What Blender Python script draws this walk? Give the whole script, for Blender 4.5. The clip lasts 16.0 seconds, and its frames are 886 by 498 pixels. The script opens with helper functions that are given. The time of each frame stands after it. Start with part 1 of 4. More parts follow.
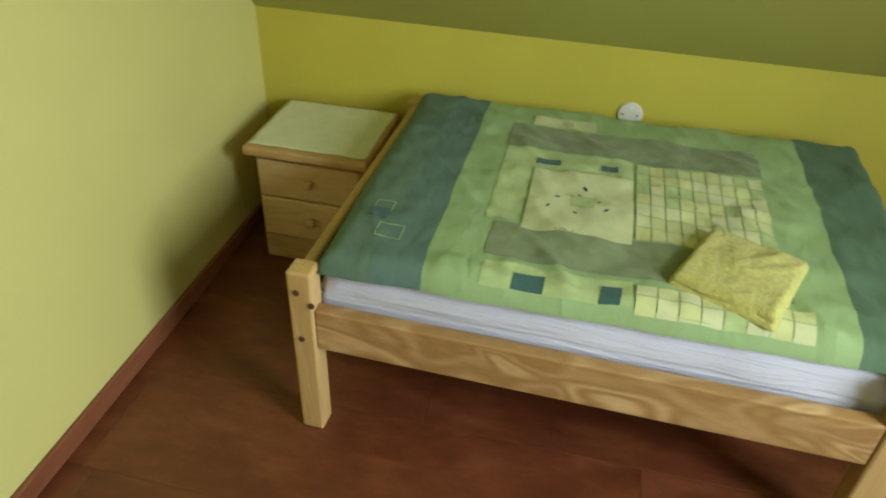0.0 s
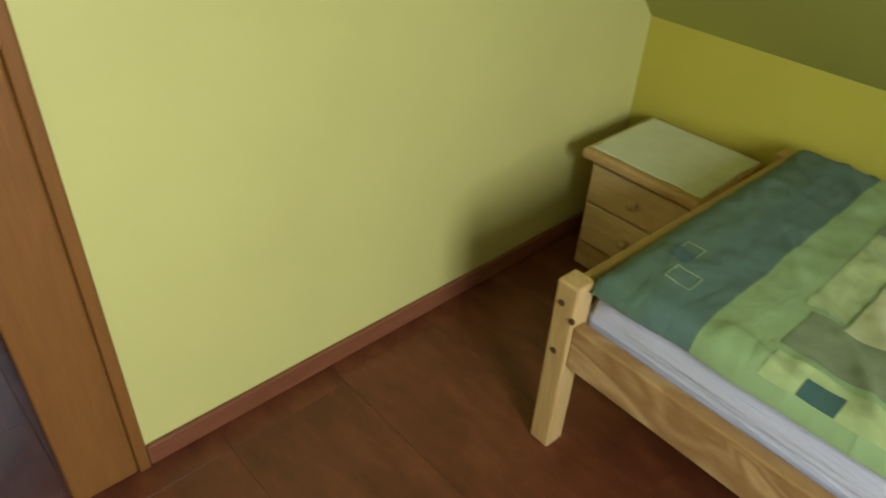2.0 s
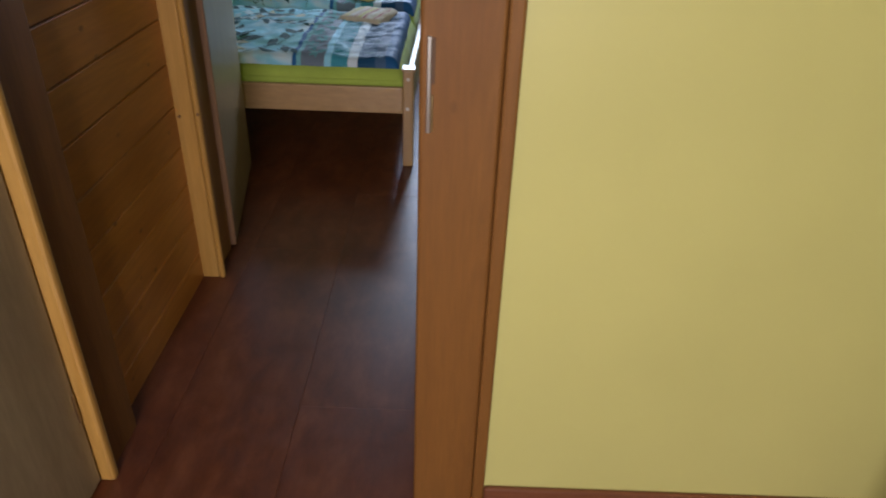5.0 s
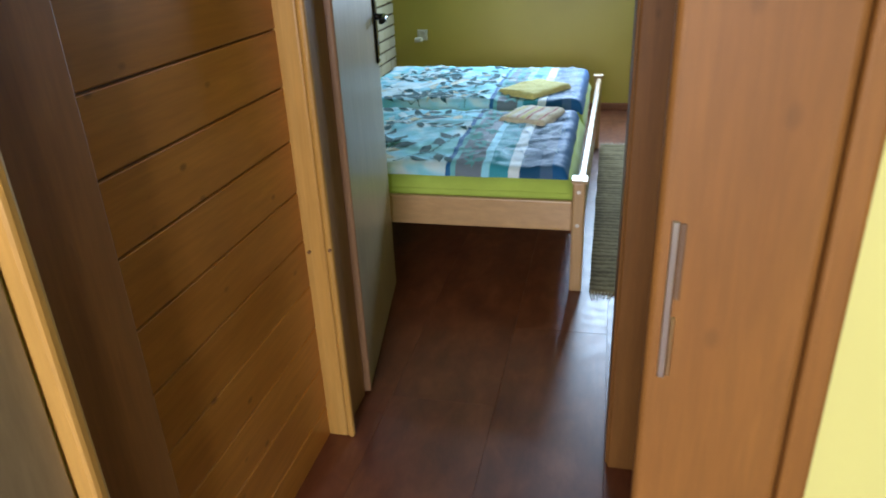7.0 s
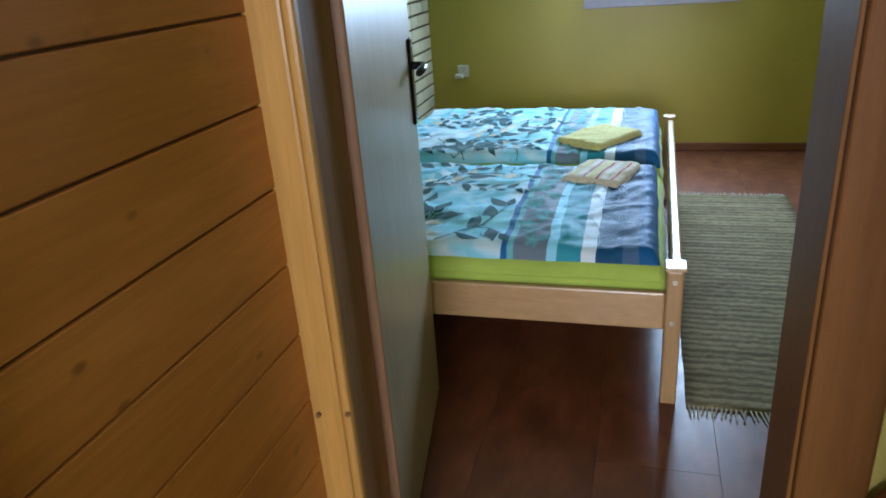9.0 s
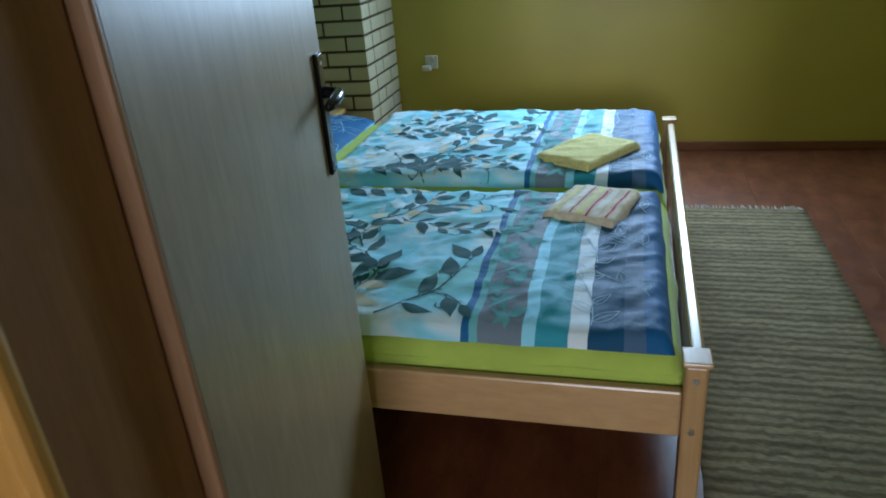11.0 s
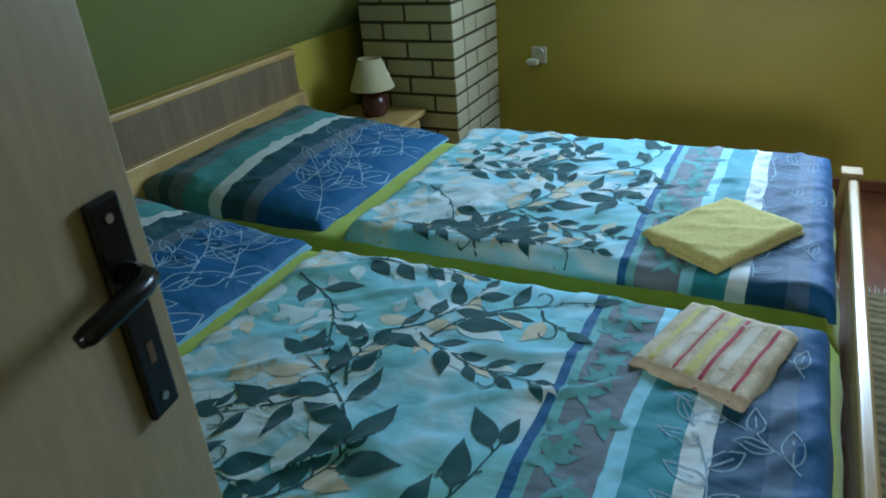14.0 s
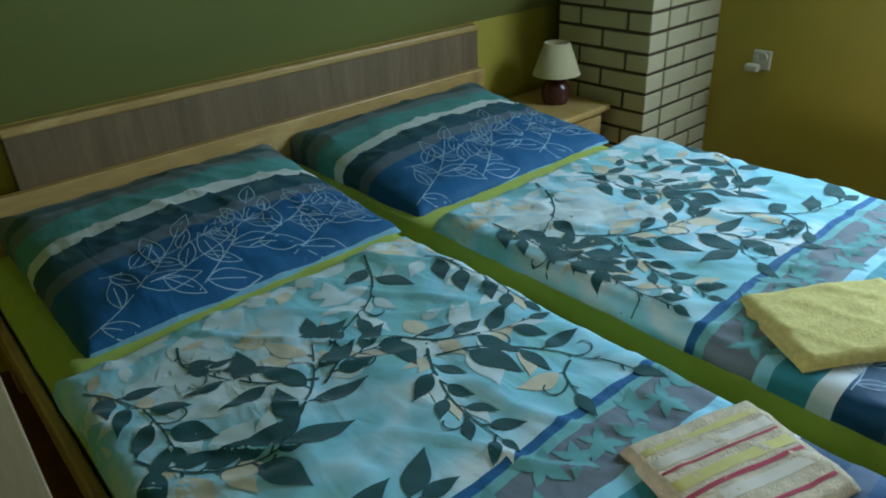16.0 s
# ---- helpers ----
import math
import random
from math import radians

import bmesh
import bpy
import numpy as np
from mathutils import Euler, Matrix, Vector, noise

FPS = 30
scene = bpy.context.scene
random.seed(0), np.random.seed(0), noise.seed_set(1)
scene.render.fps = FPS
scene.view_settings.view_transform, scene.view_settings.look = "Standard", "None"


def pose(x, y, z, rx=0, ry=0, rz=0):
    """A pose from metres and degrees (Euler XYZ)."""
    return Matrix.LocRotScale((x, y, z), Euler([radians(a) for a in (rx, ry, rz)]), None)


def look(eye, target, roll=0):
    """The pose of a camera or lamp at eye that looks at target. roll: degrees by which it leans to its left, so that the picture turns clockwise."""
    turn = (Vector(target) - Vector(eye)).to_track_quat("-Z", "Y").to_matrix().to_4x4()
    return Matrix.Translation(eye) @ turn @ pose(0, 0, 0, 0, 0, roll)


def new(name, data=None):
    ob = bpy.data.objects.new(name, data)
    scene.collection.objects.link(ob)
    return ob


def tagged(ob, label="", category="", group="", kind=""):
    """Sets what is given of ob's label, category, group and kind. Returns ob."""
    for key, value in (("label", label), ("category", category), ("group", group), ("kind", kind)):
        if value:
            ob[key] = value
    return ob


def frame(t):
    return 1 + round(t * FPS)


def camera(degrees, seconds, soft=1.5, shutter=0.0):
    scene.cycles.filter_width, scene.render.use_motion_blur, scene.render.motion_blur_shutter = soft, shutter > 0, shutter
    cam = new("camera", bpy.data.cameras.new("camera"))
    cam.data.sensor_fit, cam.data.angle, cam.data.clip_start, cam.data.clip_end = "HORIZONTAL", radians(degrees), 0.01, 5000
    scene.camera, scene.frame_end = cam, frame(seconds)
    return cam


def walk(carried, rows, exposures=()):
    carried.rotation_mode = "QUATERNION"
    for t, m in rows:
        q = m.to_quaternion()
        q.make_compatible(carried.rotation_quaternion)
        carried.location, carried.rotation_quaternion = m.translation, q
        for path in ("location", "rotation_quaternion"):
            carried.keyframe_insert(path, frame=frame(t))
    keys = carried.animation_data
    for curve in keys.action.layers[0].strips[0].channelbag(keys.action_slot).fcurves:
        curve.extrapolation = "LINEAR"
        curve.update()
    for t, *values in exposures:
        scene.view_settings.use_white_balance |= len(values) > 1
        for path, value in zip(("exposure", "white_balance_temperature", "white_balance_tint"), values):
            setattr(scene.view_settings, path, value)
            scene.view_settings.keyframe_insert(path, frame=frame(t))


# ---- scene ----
cam = camera(64.5, 16.0, 1.8, 0.4)
PATH = [
    (0, (0.141, -1.076, 1.426), (1.728, -0.752, 0.252), 2.6),
    (0.5, (0.155, -1.132, 1.412), (1.672, -0.566, 0.237), 2.3),
    (1, (0.174, -1.168, 1.398), (1.585, -0.373, 0.224), 2.7),
    (1.5, (0.213, -1.177, 1.389), (1.498, -0.198, 0.21), 2.8),
    (2, (0.257, -1.162, 1.384), (1.384, -0.005, 0.204), 3.5),
    (2.5, (0.291, -1.146, 1.385), (1.246, 0.155, 0.204), 3.1),
    (3, (0.312, -1.132, 1.391), (1.08, 0.284, 0.206), 3.0),
    (3.5, (0.342, -1.136, 1.395), (0.939, 0.358, 0.208), 3.8),
    (4, (0.377, -1.151, 1.39), (0.767, 0.443, 0.246), 3.4),
    (4.5, (0.381, -1.17, 1.395), (0.574, 0.498, 0.308), 2.3),
    (5, (0.371, -1.133, 1.396), (0.371, 0.577, 0.358), 2.1),
    (5.2, (0.36, -1.108, 1.404), (0.31, 0.612, 0.384), 1.9),
    (7.3, (0.25, -0.52, 1.346), (-0.241, 1.235, 0.523), -2.8),
    (7.5, (0.233, -0.468, 1.345), (-0.298, 1.279, 0.528), -2.8),
    (8, (0.199, -0.334, 1.347), (-0.405, 1.394, 0.541), -3.3),
    (8.5, (0.133, -0.158, 1.35), (-0.431, 1.59, 0.56), -3.7),
    (9, (0.085, -0.023, 1.34), (-0.452, 1.742, 0.568), -4.3),
    (9.5, (0.063, 0.145, 1.333), (-0.458, 1.917, 0.565), -5.2),
    (9.7, (0.056, 0.214, 1.335), (-0.459, 1.985, 0.561), -5.8),
    (11.8, (0.012, 0.811, 1.337), (-0.476, 2.538, 0.454), -4.5),
    (12, (0.007, 0.869, 1.333), (-0.49, 2.587, 0.437), -5.0),
    (12.5, (0.009, 1.039, 1.347), (-0.581, 2.716, 0.431), -5.8),
    (13, (0.011, 1.164, 1.347), (-0.649, 2.816, 0.433), -5.9),
    (13.5, (-0.001, 1.325, 1.343), (-0.738, 2.945, 0.43), -4.8),
    (14, (-0.01, 1.451, 1.356), (-0.829, 3.029, 0.442), -4.6),
    (14.5, (0.023, 1.573, 1.355), (-0.895, 3.095, 0.438), -3.8),
    (15, (0.104, 1.662, 1.355), (-1.002, 3.038, 0.414), -3.9),
    (15.5, (0.201, 1.743, 1.35), (-1.043, 2.984, 0.394), -3.7),
    (16, (0.26, 1.837, 1.348), (-1.094, 2.969, 0.406), -3.0),
]

EXPOSURES = [(0.0, -1.54, 6300, 4), (3.0, -1.92, 6400, 11), (5.0, -2.0, 6900, 28), (6.4, -1.55, 6700, 23), (7.3, -0.97, 6350, 17), (8.1, -0.82, 6200, 18), (9.0, -1.15, 6150, 19), (9.7, -1.38, 6150, 19), (12.0, -1.68, 6150, 13), (14.5, -1.83, 6600, 13), (16.0, -1.86, 7150, 13)]
walk(cam, [(t, look(eye, aim, roll)) for t, eye, aim, roll in PATH], EXPOSURES)

# ---- light ----
world = bpy.data.worlds.new("sky")
scene.world = world
world.use_nodes = True
wn = world.node_tree.nodes
sky = wn.new("ShaderNodeTexSky")
sky.sky_type = "NISHITA"
sky.sun_disc = False
sky.sun_elevation, sky.sun_rotation = radians(40), radians(120)
world.node_tree.links.new(sky.outputs["Color"], wn["Background"].inputs["Color"])
wn["Background"].inputs["Strength"].default_value = 0.08


def window_light(name, place, target, w, h, watts, colour, spread):
    lamp = bpy.data.lights.new(name, "AREA")
    lamp.shape, lamp.size, lamp.size_y, lamp.energy, lamp.color = "RECTANGLE", w, h, watts, colour
    lamp.spread = radians(spread)
    ob = new(name, lamp)
    ob.matrix_world = look(place, target)
    return ob


window_light("window_daylight", (0.1, -3.13, 1.5), (0.12, 0, 0.35), 0.8, 1.1, 225, (0.88, 0.93, 1.0), 150)
window_light("window_daylight", (0.15, 4.98, 1.52), (-0.15, 3.0, 0.0), 0.86, 1.0, 255, (0.52, 0.77, 1.0), 160)

# ---- materials ----


def nodes_of(name, rough=0.6, metal=0.0, spec=0.5):
    m = bpy.data.materials.new(name)
    m.use_nodes = True
    nt = m.node_tree
    b = nt.nodes["Principled BSDF"]
    b.inputs["Roughness"].default_value = rough
    b.inputs["Metallic"].default_value = metal
    b.inputs["Specular IOR Level"].default_value = spec
    return m, nt, b


def coords(nt, scale=(1, 1, 1), shuffle=0.0):
    tc = nt.nodes.new("ShaderNodeTexCoord")
    mp = nt.nodes.new("ShaderNodeMapping")
    mp.inputs["Scale"].default_value = scale
    nt.links.new(tc.outputs["Object"], mp.inputs["Vector"])
    if shuffle:
        info = nt.nodes.new("ShaderNodeObjectInfo")
        mul = nt.nodes.new("ShaderNodeMath")
        mul.operation = "MULTIPLY"
        mul.inputs[1].default_value = shuffle
        nt.links.new(info.outputs["Random"], mul.inputs[0])
        nt.links.new(mul.outputs[0], mp.inputs["Location"])
    return mp.outputs["Vector"]


def noise_tex(nt, vec, scale, detail=4.0, rough=0.55, distort=0.0):
    n = nt.nodes.new("ShaderNodeTexNoise")
    n.inputs["Scale"].default_value = scale
    n.inputs["Detail"].default_value = detail
    n.inputs["Roughness"].default_value = rough
    n.inputs["Distortion"].default_value = distort
    nt.links.new(vec, n.inputs["Vector"])
    return n.outputs["Fac"]


def ramp(nt, fac, stops, mode="LINEAR"):
    r = nt.nodes.new("ShaderNodeValToRGB")
    r.color_ramp.interpolation = mode
    e = r.color_ramp.elements
    while len(e) < len(stops):
        e.new(0.5)
    for el, (p, c) in zip(e, stops):
        el.position, el.color = p, (*c, 1)
    nt.links.new(fac, r.inputs["Fac"])
    return r.outputs["Color"]


def mix(nt, kind, fac, a, b):
    n = nt.nodes.new("ShaderNodeMixRGB")
    n.blend_type = kind
    for sock, v in ((n.inputs[0], fac), (n.inputs[1], a), (n.inputs[2], b)):
        if isinstance(v, (int, float)):
            sock.default_value = v
        elif isinstance(v, tuple):
            sock.default_value = (*v, 1)
        else:
            nt.links.new(v, sock)
    return n.outputs["Color"]


def bump(nt, b, fac, strength, dist=0.002, prev=None):
    n = nt.nodes.new("ShaderNodeBump")
    n.inputs["Strength"].default_value = strength
    n.inputs["Distance"].default_value = dist
    nt.links.new(fac, n.inputs["Height"])
    nt.links.new(n.outputs["Normal"], b.inputs["Normal"])


def paint(name, c, rough=0.75, var=0.06, spec=0.3):
    m, nt, b = nodes_of(name, rough, 0, spec)
    v = coords(nt)
    big, fine = noise_tex(nt, v, 1.6, 3), noise_tex(nt, v, 260, 2)
    lo, hi = tuple(x * (1 - var) for x in c), tuple(min(1, x * (1 + var)) for x in c)
    nt.links.new(ramp(nt, big, [(0.3, lo), (0.7, hi)]), b.inputs["Base Color"])
    bump(nt, b, fine, 0.12, 0.0006)
    return m


def wood(name, light, dark, along, rough=0.45, fine=1.0, knots=0.0, spec=0.4, shuffle=7.0, coat=0.0, rings=0.35, vary=0.55, stretch=0.08, waves=60, detail=5):
    """Grain that runs along x, y or z, with growth-ring waves and, if wanted, knots."""
    m, nt, b = nodes_of(name, rough, 0, spec)
    s = [1.0, 1.0, 1.0]
    s["xyz".index(along)] = stretch
    v = coords(nt, tuple(s), shuffle)
    g1 = noise_tex(nt, v, 9 * fine, detail, 0.6, 1.2)
    g2 = noise_tex(nt, v, 110 * fine, 3, 0.6, 0.2)
    w = nt.nodes.new("ShaderNodeMath")
    w.operation = "SINE"
    k = nt.nodes.new("ShaderNodeMath")
    k.operation = "MULTIPLY"
    k.inputs[1].default_value = waves
    nt.links.new(g1, k.inputs[0])
    nt.links.new(k.outputs[0], w.inputs[0])
    half = nt.nodes.new("ShaderNodeMath")
    half.operation = "MULTIPLY_ADD"
    half.inputs[1].default_value, half.inputs[2].default_value = 0.5, 0.5
    nt.links.new(w.outputs[0], half.inputs[0])
    col = ramp(nt, g1, [(0.3, dark), (0.72, light)])
    mid = tuple(0.85 * a + 0.15 * z for a, z in zip(dark, light))
    col = mix(nt, "MIX", mix(nt, "MULTIPLY", 1.0, half.outputs[0], (rings, rings, rings)), col, mid)
    col = mix(nt, "MULTIPLY", 0.35, col, ramp(nt, g2, [(0.35, (0.6, 0.6, 0.6)), (0.65, (1, 1, 1))]))
    info = nt.nodes.new("ShaderNodeObjectInfo")
    col = mix(nt, "MULTIPLY", vary, col, ramp(nt, info.outputs["Random"], [(0.0, (0.72, 0.7, 0.68)), (1.0, (1, 1, 1))]))
    if knots:
        s2 = [13.0, 13.0, 13.0]
        s2["xyz".index(along)] = 7.5
        v2 = coords(nt, tuple(s2), 13.0)
        vo = nt.nodes.new("ShaderNodeTexVoronoi")
        vo.inputs["Scale"].default_value = 1.0
        nt.links.new(v2, vo.inputs["Vector"])
        col = mix(nt, "MIX", ramp(nt, vo.outputs["Distance"], [(0.045, (knots,) * 3), (0.11, (0, 0, 0))]), col, tuple(x * 0.4 for x in dark))
    nt.links.new(col, b.inputs["Base Color"])
    b.inputs["Coat Weight"].default_value = coat
    b.inputs["Coat Roughness"].default_value = 0.25
    bump(nt, b, g2, 0.15, 0.0008)
    return m


def cloth_mat(name, c, var=0.15, rough=0.9, weave=900, big=14, relief=0.0008):
    m, nt, b = nodes_of(name, rough, 0, 0.15)
    v = coords(nt)
    lo, hi = tuple(x * (1 - var) for x in c), tuple(min(1, x * (1 + var)) for x in c)
    nt.links.new(ramp(nt, noise_tex(nt, v, big, 4), [(0.3, lo), (0.7, hi)]), b.inputs["Base Color"])
    b.inputs["Sheen Weight"].default_value = 0.15
    bump(nt, b, noise_tex(nt, v, weave, 3, 0.65), 0.25 if relief < 0.001 else 0.7, relief)
    return m


def plain(name, c, rough=0.4, metal=0.0):
    m, nt, b = nodes_of(name, rough, metal)
    v = coords(nt)
    nt.links.new(ramp(nt, noise_tex(nt, v, 30, 4), [(0.3, tuple(x * 0.88 for x in c)), (0.7, c)]), b.inputs["Base Color"])
    return m


WALL1 = paint("wall_paint_lime_yellow", (0.575, 0.54, 0.185), 0.42, 0.05, 0.5)
KNEE1 = paint("wall_paint_strong_yellow", (0.50, 0.44, 0.06), 0.6)
# wall yellow darkened to olive: the unlit slope's shade is in the colour
SLOPE1 = paint("slope_paint_yellow_shaded", (0.375, 0.365, 0.085), 0.7)
WALL2 = paint("wall_paint_mustard", (0.45, 0.36, 0.058), 0.38, 0.06, 0.5)
SLOPE2 = paint("slope_paint_soft_green", (0.245, 0.255, 0.078), 0.7)
HALLW = paint("hall_paint_yellow", (0.62, 0.54, 0.14), 0.6)
CEIL = paint("ceiling_white", (0.75, 0.74, 0.66), 0.8)
def laminate():
    """Red-brown mottled laminate: blotches, fine streaks and scuffs."""
    m, nt, b = nodes_of("laminate_red_brown", 0.3, 0, 0.5)
    v = coords(nt, (1, 0.45, 1), 9.0)
    blot = noise_tex(nt, v, 12, 6, 0.65, 0.25)
    fine = noise_tex(nt, coords(nt, (1, 0.1, 1), 9.0), 70, 4, 0.6, 0.3)
    col = ramp(nt, blot, [(0.30, (0.085, 0.022, 0.009)), (0.5, (0.132, 0.036, 0.013)), (0.70, (0.190, 0.060, 0.023))])
    col = mix(nt, "MULTIPLY", 0.3, col, ramp(nt, fine, [(0.25, (0.6, 0.6, 0.6)), (0.7, (1, 1, 1))]))
    info = nt.nodes.new("ShaderNodeObjectInfo")
    col = mix(nt, "MULTIPLY", 0.25, col, ramp(nt, info.outputs["Random"], [(0.0, (0.7, 0.7, 0.7)), (1.0, (1, 1, 1))]))
    nt.links.new(col, b.inputs["Base Color"])
    nt.links.new(ramp(nt, noise_tex(nt, coords(nt), 16, 4, 0.6), [(0.3, (0.31,) * 3), (0.7, (0.44,) * 3)]), b.inputs["Roughness"])
    bump(nt, b, fine, 0.06, 0.0005)
    return m


FLOOR = laminate()
BASEB = wood("baseboard_red_brown", (0.27, 0.10, 0.045), (0.18, 0.06, 0.025), "x", 0.4)
PINE = wood("pine_pale", (0.66, 0.455, 0.19), (0.50, 0.31, 0.10), "z", 0.42, 1.0, 0, 0.4, 5, 0.1, 0.45, 0.2)
PINE_X = wood("pine_pale_x", (0.66, 0.455, 0.19), (0.50, 0.31, 0.10), "x", 0.42, 1.0, 0, 0.4, 5, 0.1, 0.45, 0.2)
PINE_Y = wood("pine_pale_y", (0.68, 0.475, 0.20), (0.46, 0.27, 0.085), "y", 0.42, 0.5, 0, 0.4, 5, 0.1, 0.85, 0.2, 0.2, 40)
DRAWER = wood("pine_drawer_pale", (0.78, 0.58, 0.28), (0.60, 0.40, 0.16), "y", 0.42, 0.5, 0, 0.4, 5, 0.1, 0.7, 0.1, 0.2, 40)
RAIL = wood("pine_wavy_rail", (0.72, 0.50, 0.23), (0.31, 0.155, 0.04), "y", 0.42, 0.8, 0, 0.4, 5, 0.1, 0.95, 0.1, 0.28, 62, 1.3)
BED2 = wood("pine_bed_x", (0.62, 0.41, 0.21), (0.42, 0.24, 0.10), "x", 0.30, 0.5, 0, 0.5, 5, 0.25, 0.75, 0.2, 0.2, 40)
BED2_Y = wood("pine_bed_y", (0.60, 0.42, 0.22), (0.46, 0.28, 0.12), "y", 0.25, 0.8, 0, 0.5, 5, 0.3)
BED2_Z = wood("pine_bed_z", (0.52, 0.33, 0.15), (0.40, 0.22, 0.09), "z", 0.35, 0.8, 0, 0.5, 5, 0.2)
PANEL = wood("headboard_grey_oak", (0.29, 0.20, 0.105), (0.165, 0.108, 0.055), "z", 0.5, 1.6)
PLANK = wood("pine_planks_honey", (0.66, 0.280, 0.042), (0.49, 0.185, 0.023), "y", 0.36, 0.8, 0.8, 0.4, 11, 0.15, 0.5, 0.5)
TONGUE = plain("plank_tongue_brown", (0.20, 0.08, 0.018), 0.6)
GROOVE = plain("groove_dark_wood", (0.15, 0.065, 0.02), 0.7)
CASING = wood("casing_honey_pine", (0.62, 0.36, 0.10), (0.47, 0.24, 0.05), "z", 0.35, 0.8, 0, 0.4, 5, 0.2, 0.55)
JAMB = wood("jamb_varnished_brown", (0.255, 0.108, 0.022), (0.19, 0.074, 0.014), "z", 0.55, 0.9, 0.35, 0.3, 5, 0.0, 0.35, 0.2)
LINING = wood("lining_grey_brown", (0.47, 0.25, 0.115), (0.35, 0.175, 0.072), "z", 0.6, 1.2)
LEAF = wood("door_leaf_beige_laminate", (0.43, 0.335, 0.205), (0.34, 0.26, 0.155), "z", 0.36, 0.9, 0, 0.5, 3, 0.0, 0.15, 0.55, 0.14)
EDGE = wood("door_edge_beech", (0.42, 0.24, 0.13), (0.33, 0.18, 0.09), "z", 0.35, 1.5)
BLACK = plain("black_lacquered_metal", (0.018, 0.017, 0.018), 0.22, 0.6)
STEEL = plain("bright_steel", (0.55, 0.52, 0.46), 0.3, 1.0)
BRASS = plain("brass_plate", (0.55, 0.42, 0.22), 0.28, 1.0)
BOLT = plain("dark_bolt_hole", (0.10, 0.05, 0.02), 0.6)
WHITE = plain("white_plastic", (0.72, 0.70, 0.62), 0.35)
BRICK = paint("brick_cream_paint", (0.53, 0.485, 0.32), 0.55, 0.09)
MORTAR = plain("mortar_dark_brown", (0.085, 0.06, 0.03), 0.9)


def creased(name, c):
    """White cotton with long soft creases along the bed."""
    m, nt, b = nodes_of(name, 0.9, 0, 0.15)
    fold = noise_tex(nt, coords(nt, (6, 1.6, 26)), 1.6, 4, 0.6, 0.8)
    nt.links.new(ramp(nt, noise_tex(nt, coords(nt), 6, 3), [(0.3, tuple(x * 0.93 for x in c)), (0.7, c)]), b.inputs["Base Color"])
    bump(nt, b, mix(nt, "ADD", 0.06, fold, noise_tex(nt, coords(nt), 800, 2)), 0.8, 0.012)
    return m


SHEETW = creased("sheet_white", (0.59, 0.59, 0.66))
SHEETG = cloth_mat("sheet_lime_green", (0.38, 0.49, 0.085), 0.06)
LACE = cloth_mat("cloth_pale_cream", (0.62, 0.64, 0.38), 0.05)
TOWELY = cloth_mat("towel_yellow_terry", (0.54, 0.51, 0.15), 0.16, 0.95, 210, 90, 0.006)
TOWELG = cloth_mat("towel_soft_yellow_terry", (0.60, 0.53, 0.20), 0.14, 0.95, 230, 80, 0.004)
SHADE = cloth_mat("lamp_shade_cream", (0.57, 0.50, 0.31), 0.05, 0.8)
CERAMIC = plain("lamp_base_dark_red", (0.085, 0.022, 0.02), 0.25)

# ---- mesh helpers ----
BASES = {}


def box(bm, lo, hi, bevel=0.0, seg=2):
    """A box between two corners, with rounded edges."""
    c = [(a + b) / 2 for a, b in zip(lo, hi)]
    s = [abs(b - a) for a, b in zip(lo, hi)]
    made = bmesh.ops.create_cube(bm, size=1, matrix=Matrix.Translation(c) @ Matrix.Diagonal((*s, 1)))
    if bevel:
        edges = list({e for v in made["verts"] for e in v.link_edges})
        bmesh.ops.bevel(bm, geom=edges, offset=min(bevel, min(s) * 0.45), segments=seg, affect="EDGES", profile=0.5)
    return bm


def boxm(lo, hi, bevel=0.0, seg=2):
    return box(bmesh.new(), lo, hi, bevel, seg)


def tube(bm, a, b, r0, r1=None, n=16):
    a, b = Vector(a), Vector(b)
    d = b - a
    m = Matrix.Translation((a + b) / 2) @ d.to_track_quat("Z", "Y").to_matrix().to_4x4()
    bmesh.ops.create_cone(bm, cap_ends=True, segments=n, radius1=r0, radius2=r0 if r1 is None else r1, depth=d.length, matrix=m)
    return bm


def lathe(bm, centre, profile, n=32):
    """A turned shape: (radius, height) pairs about a vertical axis."""
    rings = [[bm.verts.new((centre[0] + r * math.cos(2 * math.pi * k / n), centre[1] + r * math.sin(2 * math.pi * k / n), centre[2] + z)) for k in range(n)] for r, z in profile]
    for a, b in zip(rings, rings[1:]):
        for k in range(n):
            bm.faces.new((a[k], a[(k + 1) % n], b[(k + 1) % n], b[k]))
    return rings


def thing(name, base, label, category, group="", kind=""):
    ob = new(name)
    ob.empty_display_size = 0.1
    ob.location = base
    BASES[ob.name] = Vector(base)
    return tagged(ob, label, category, group, kind)


def part(name, bm, material, parent, label="", smooth=False):
    """Links a bmesh, given in world places, as one mesh under a thing or a part."""
    base = BASES[parent.name]
    bm.normal_update()
    bm.transform(Matrix.Translation(-base))
    data = bpy.data.meshes.new(name)
    bm.to_mesh(data)
    bm.free()
    for m in material if isinstance(material, (list, tuple)) else (material,):
        data.materials.append(m)
    if smooth:
        data.polygons.foreach_set("use_smooth", [True] * len(data.polygons))
    ob = new(name, data)
    ob.parent = parent
    BASES[ob.name] = base
    return tagged(ob, label)


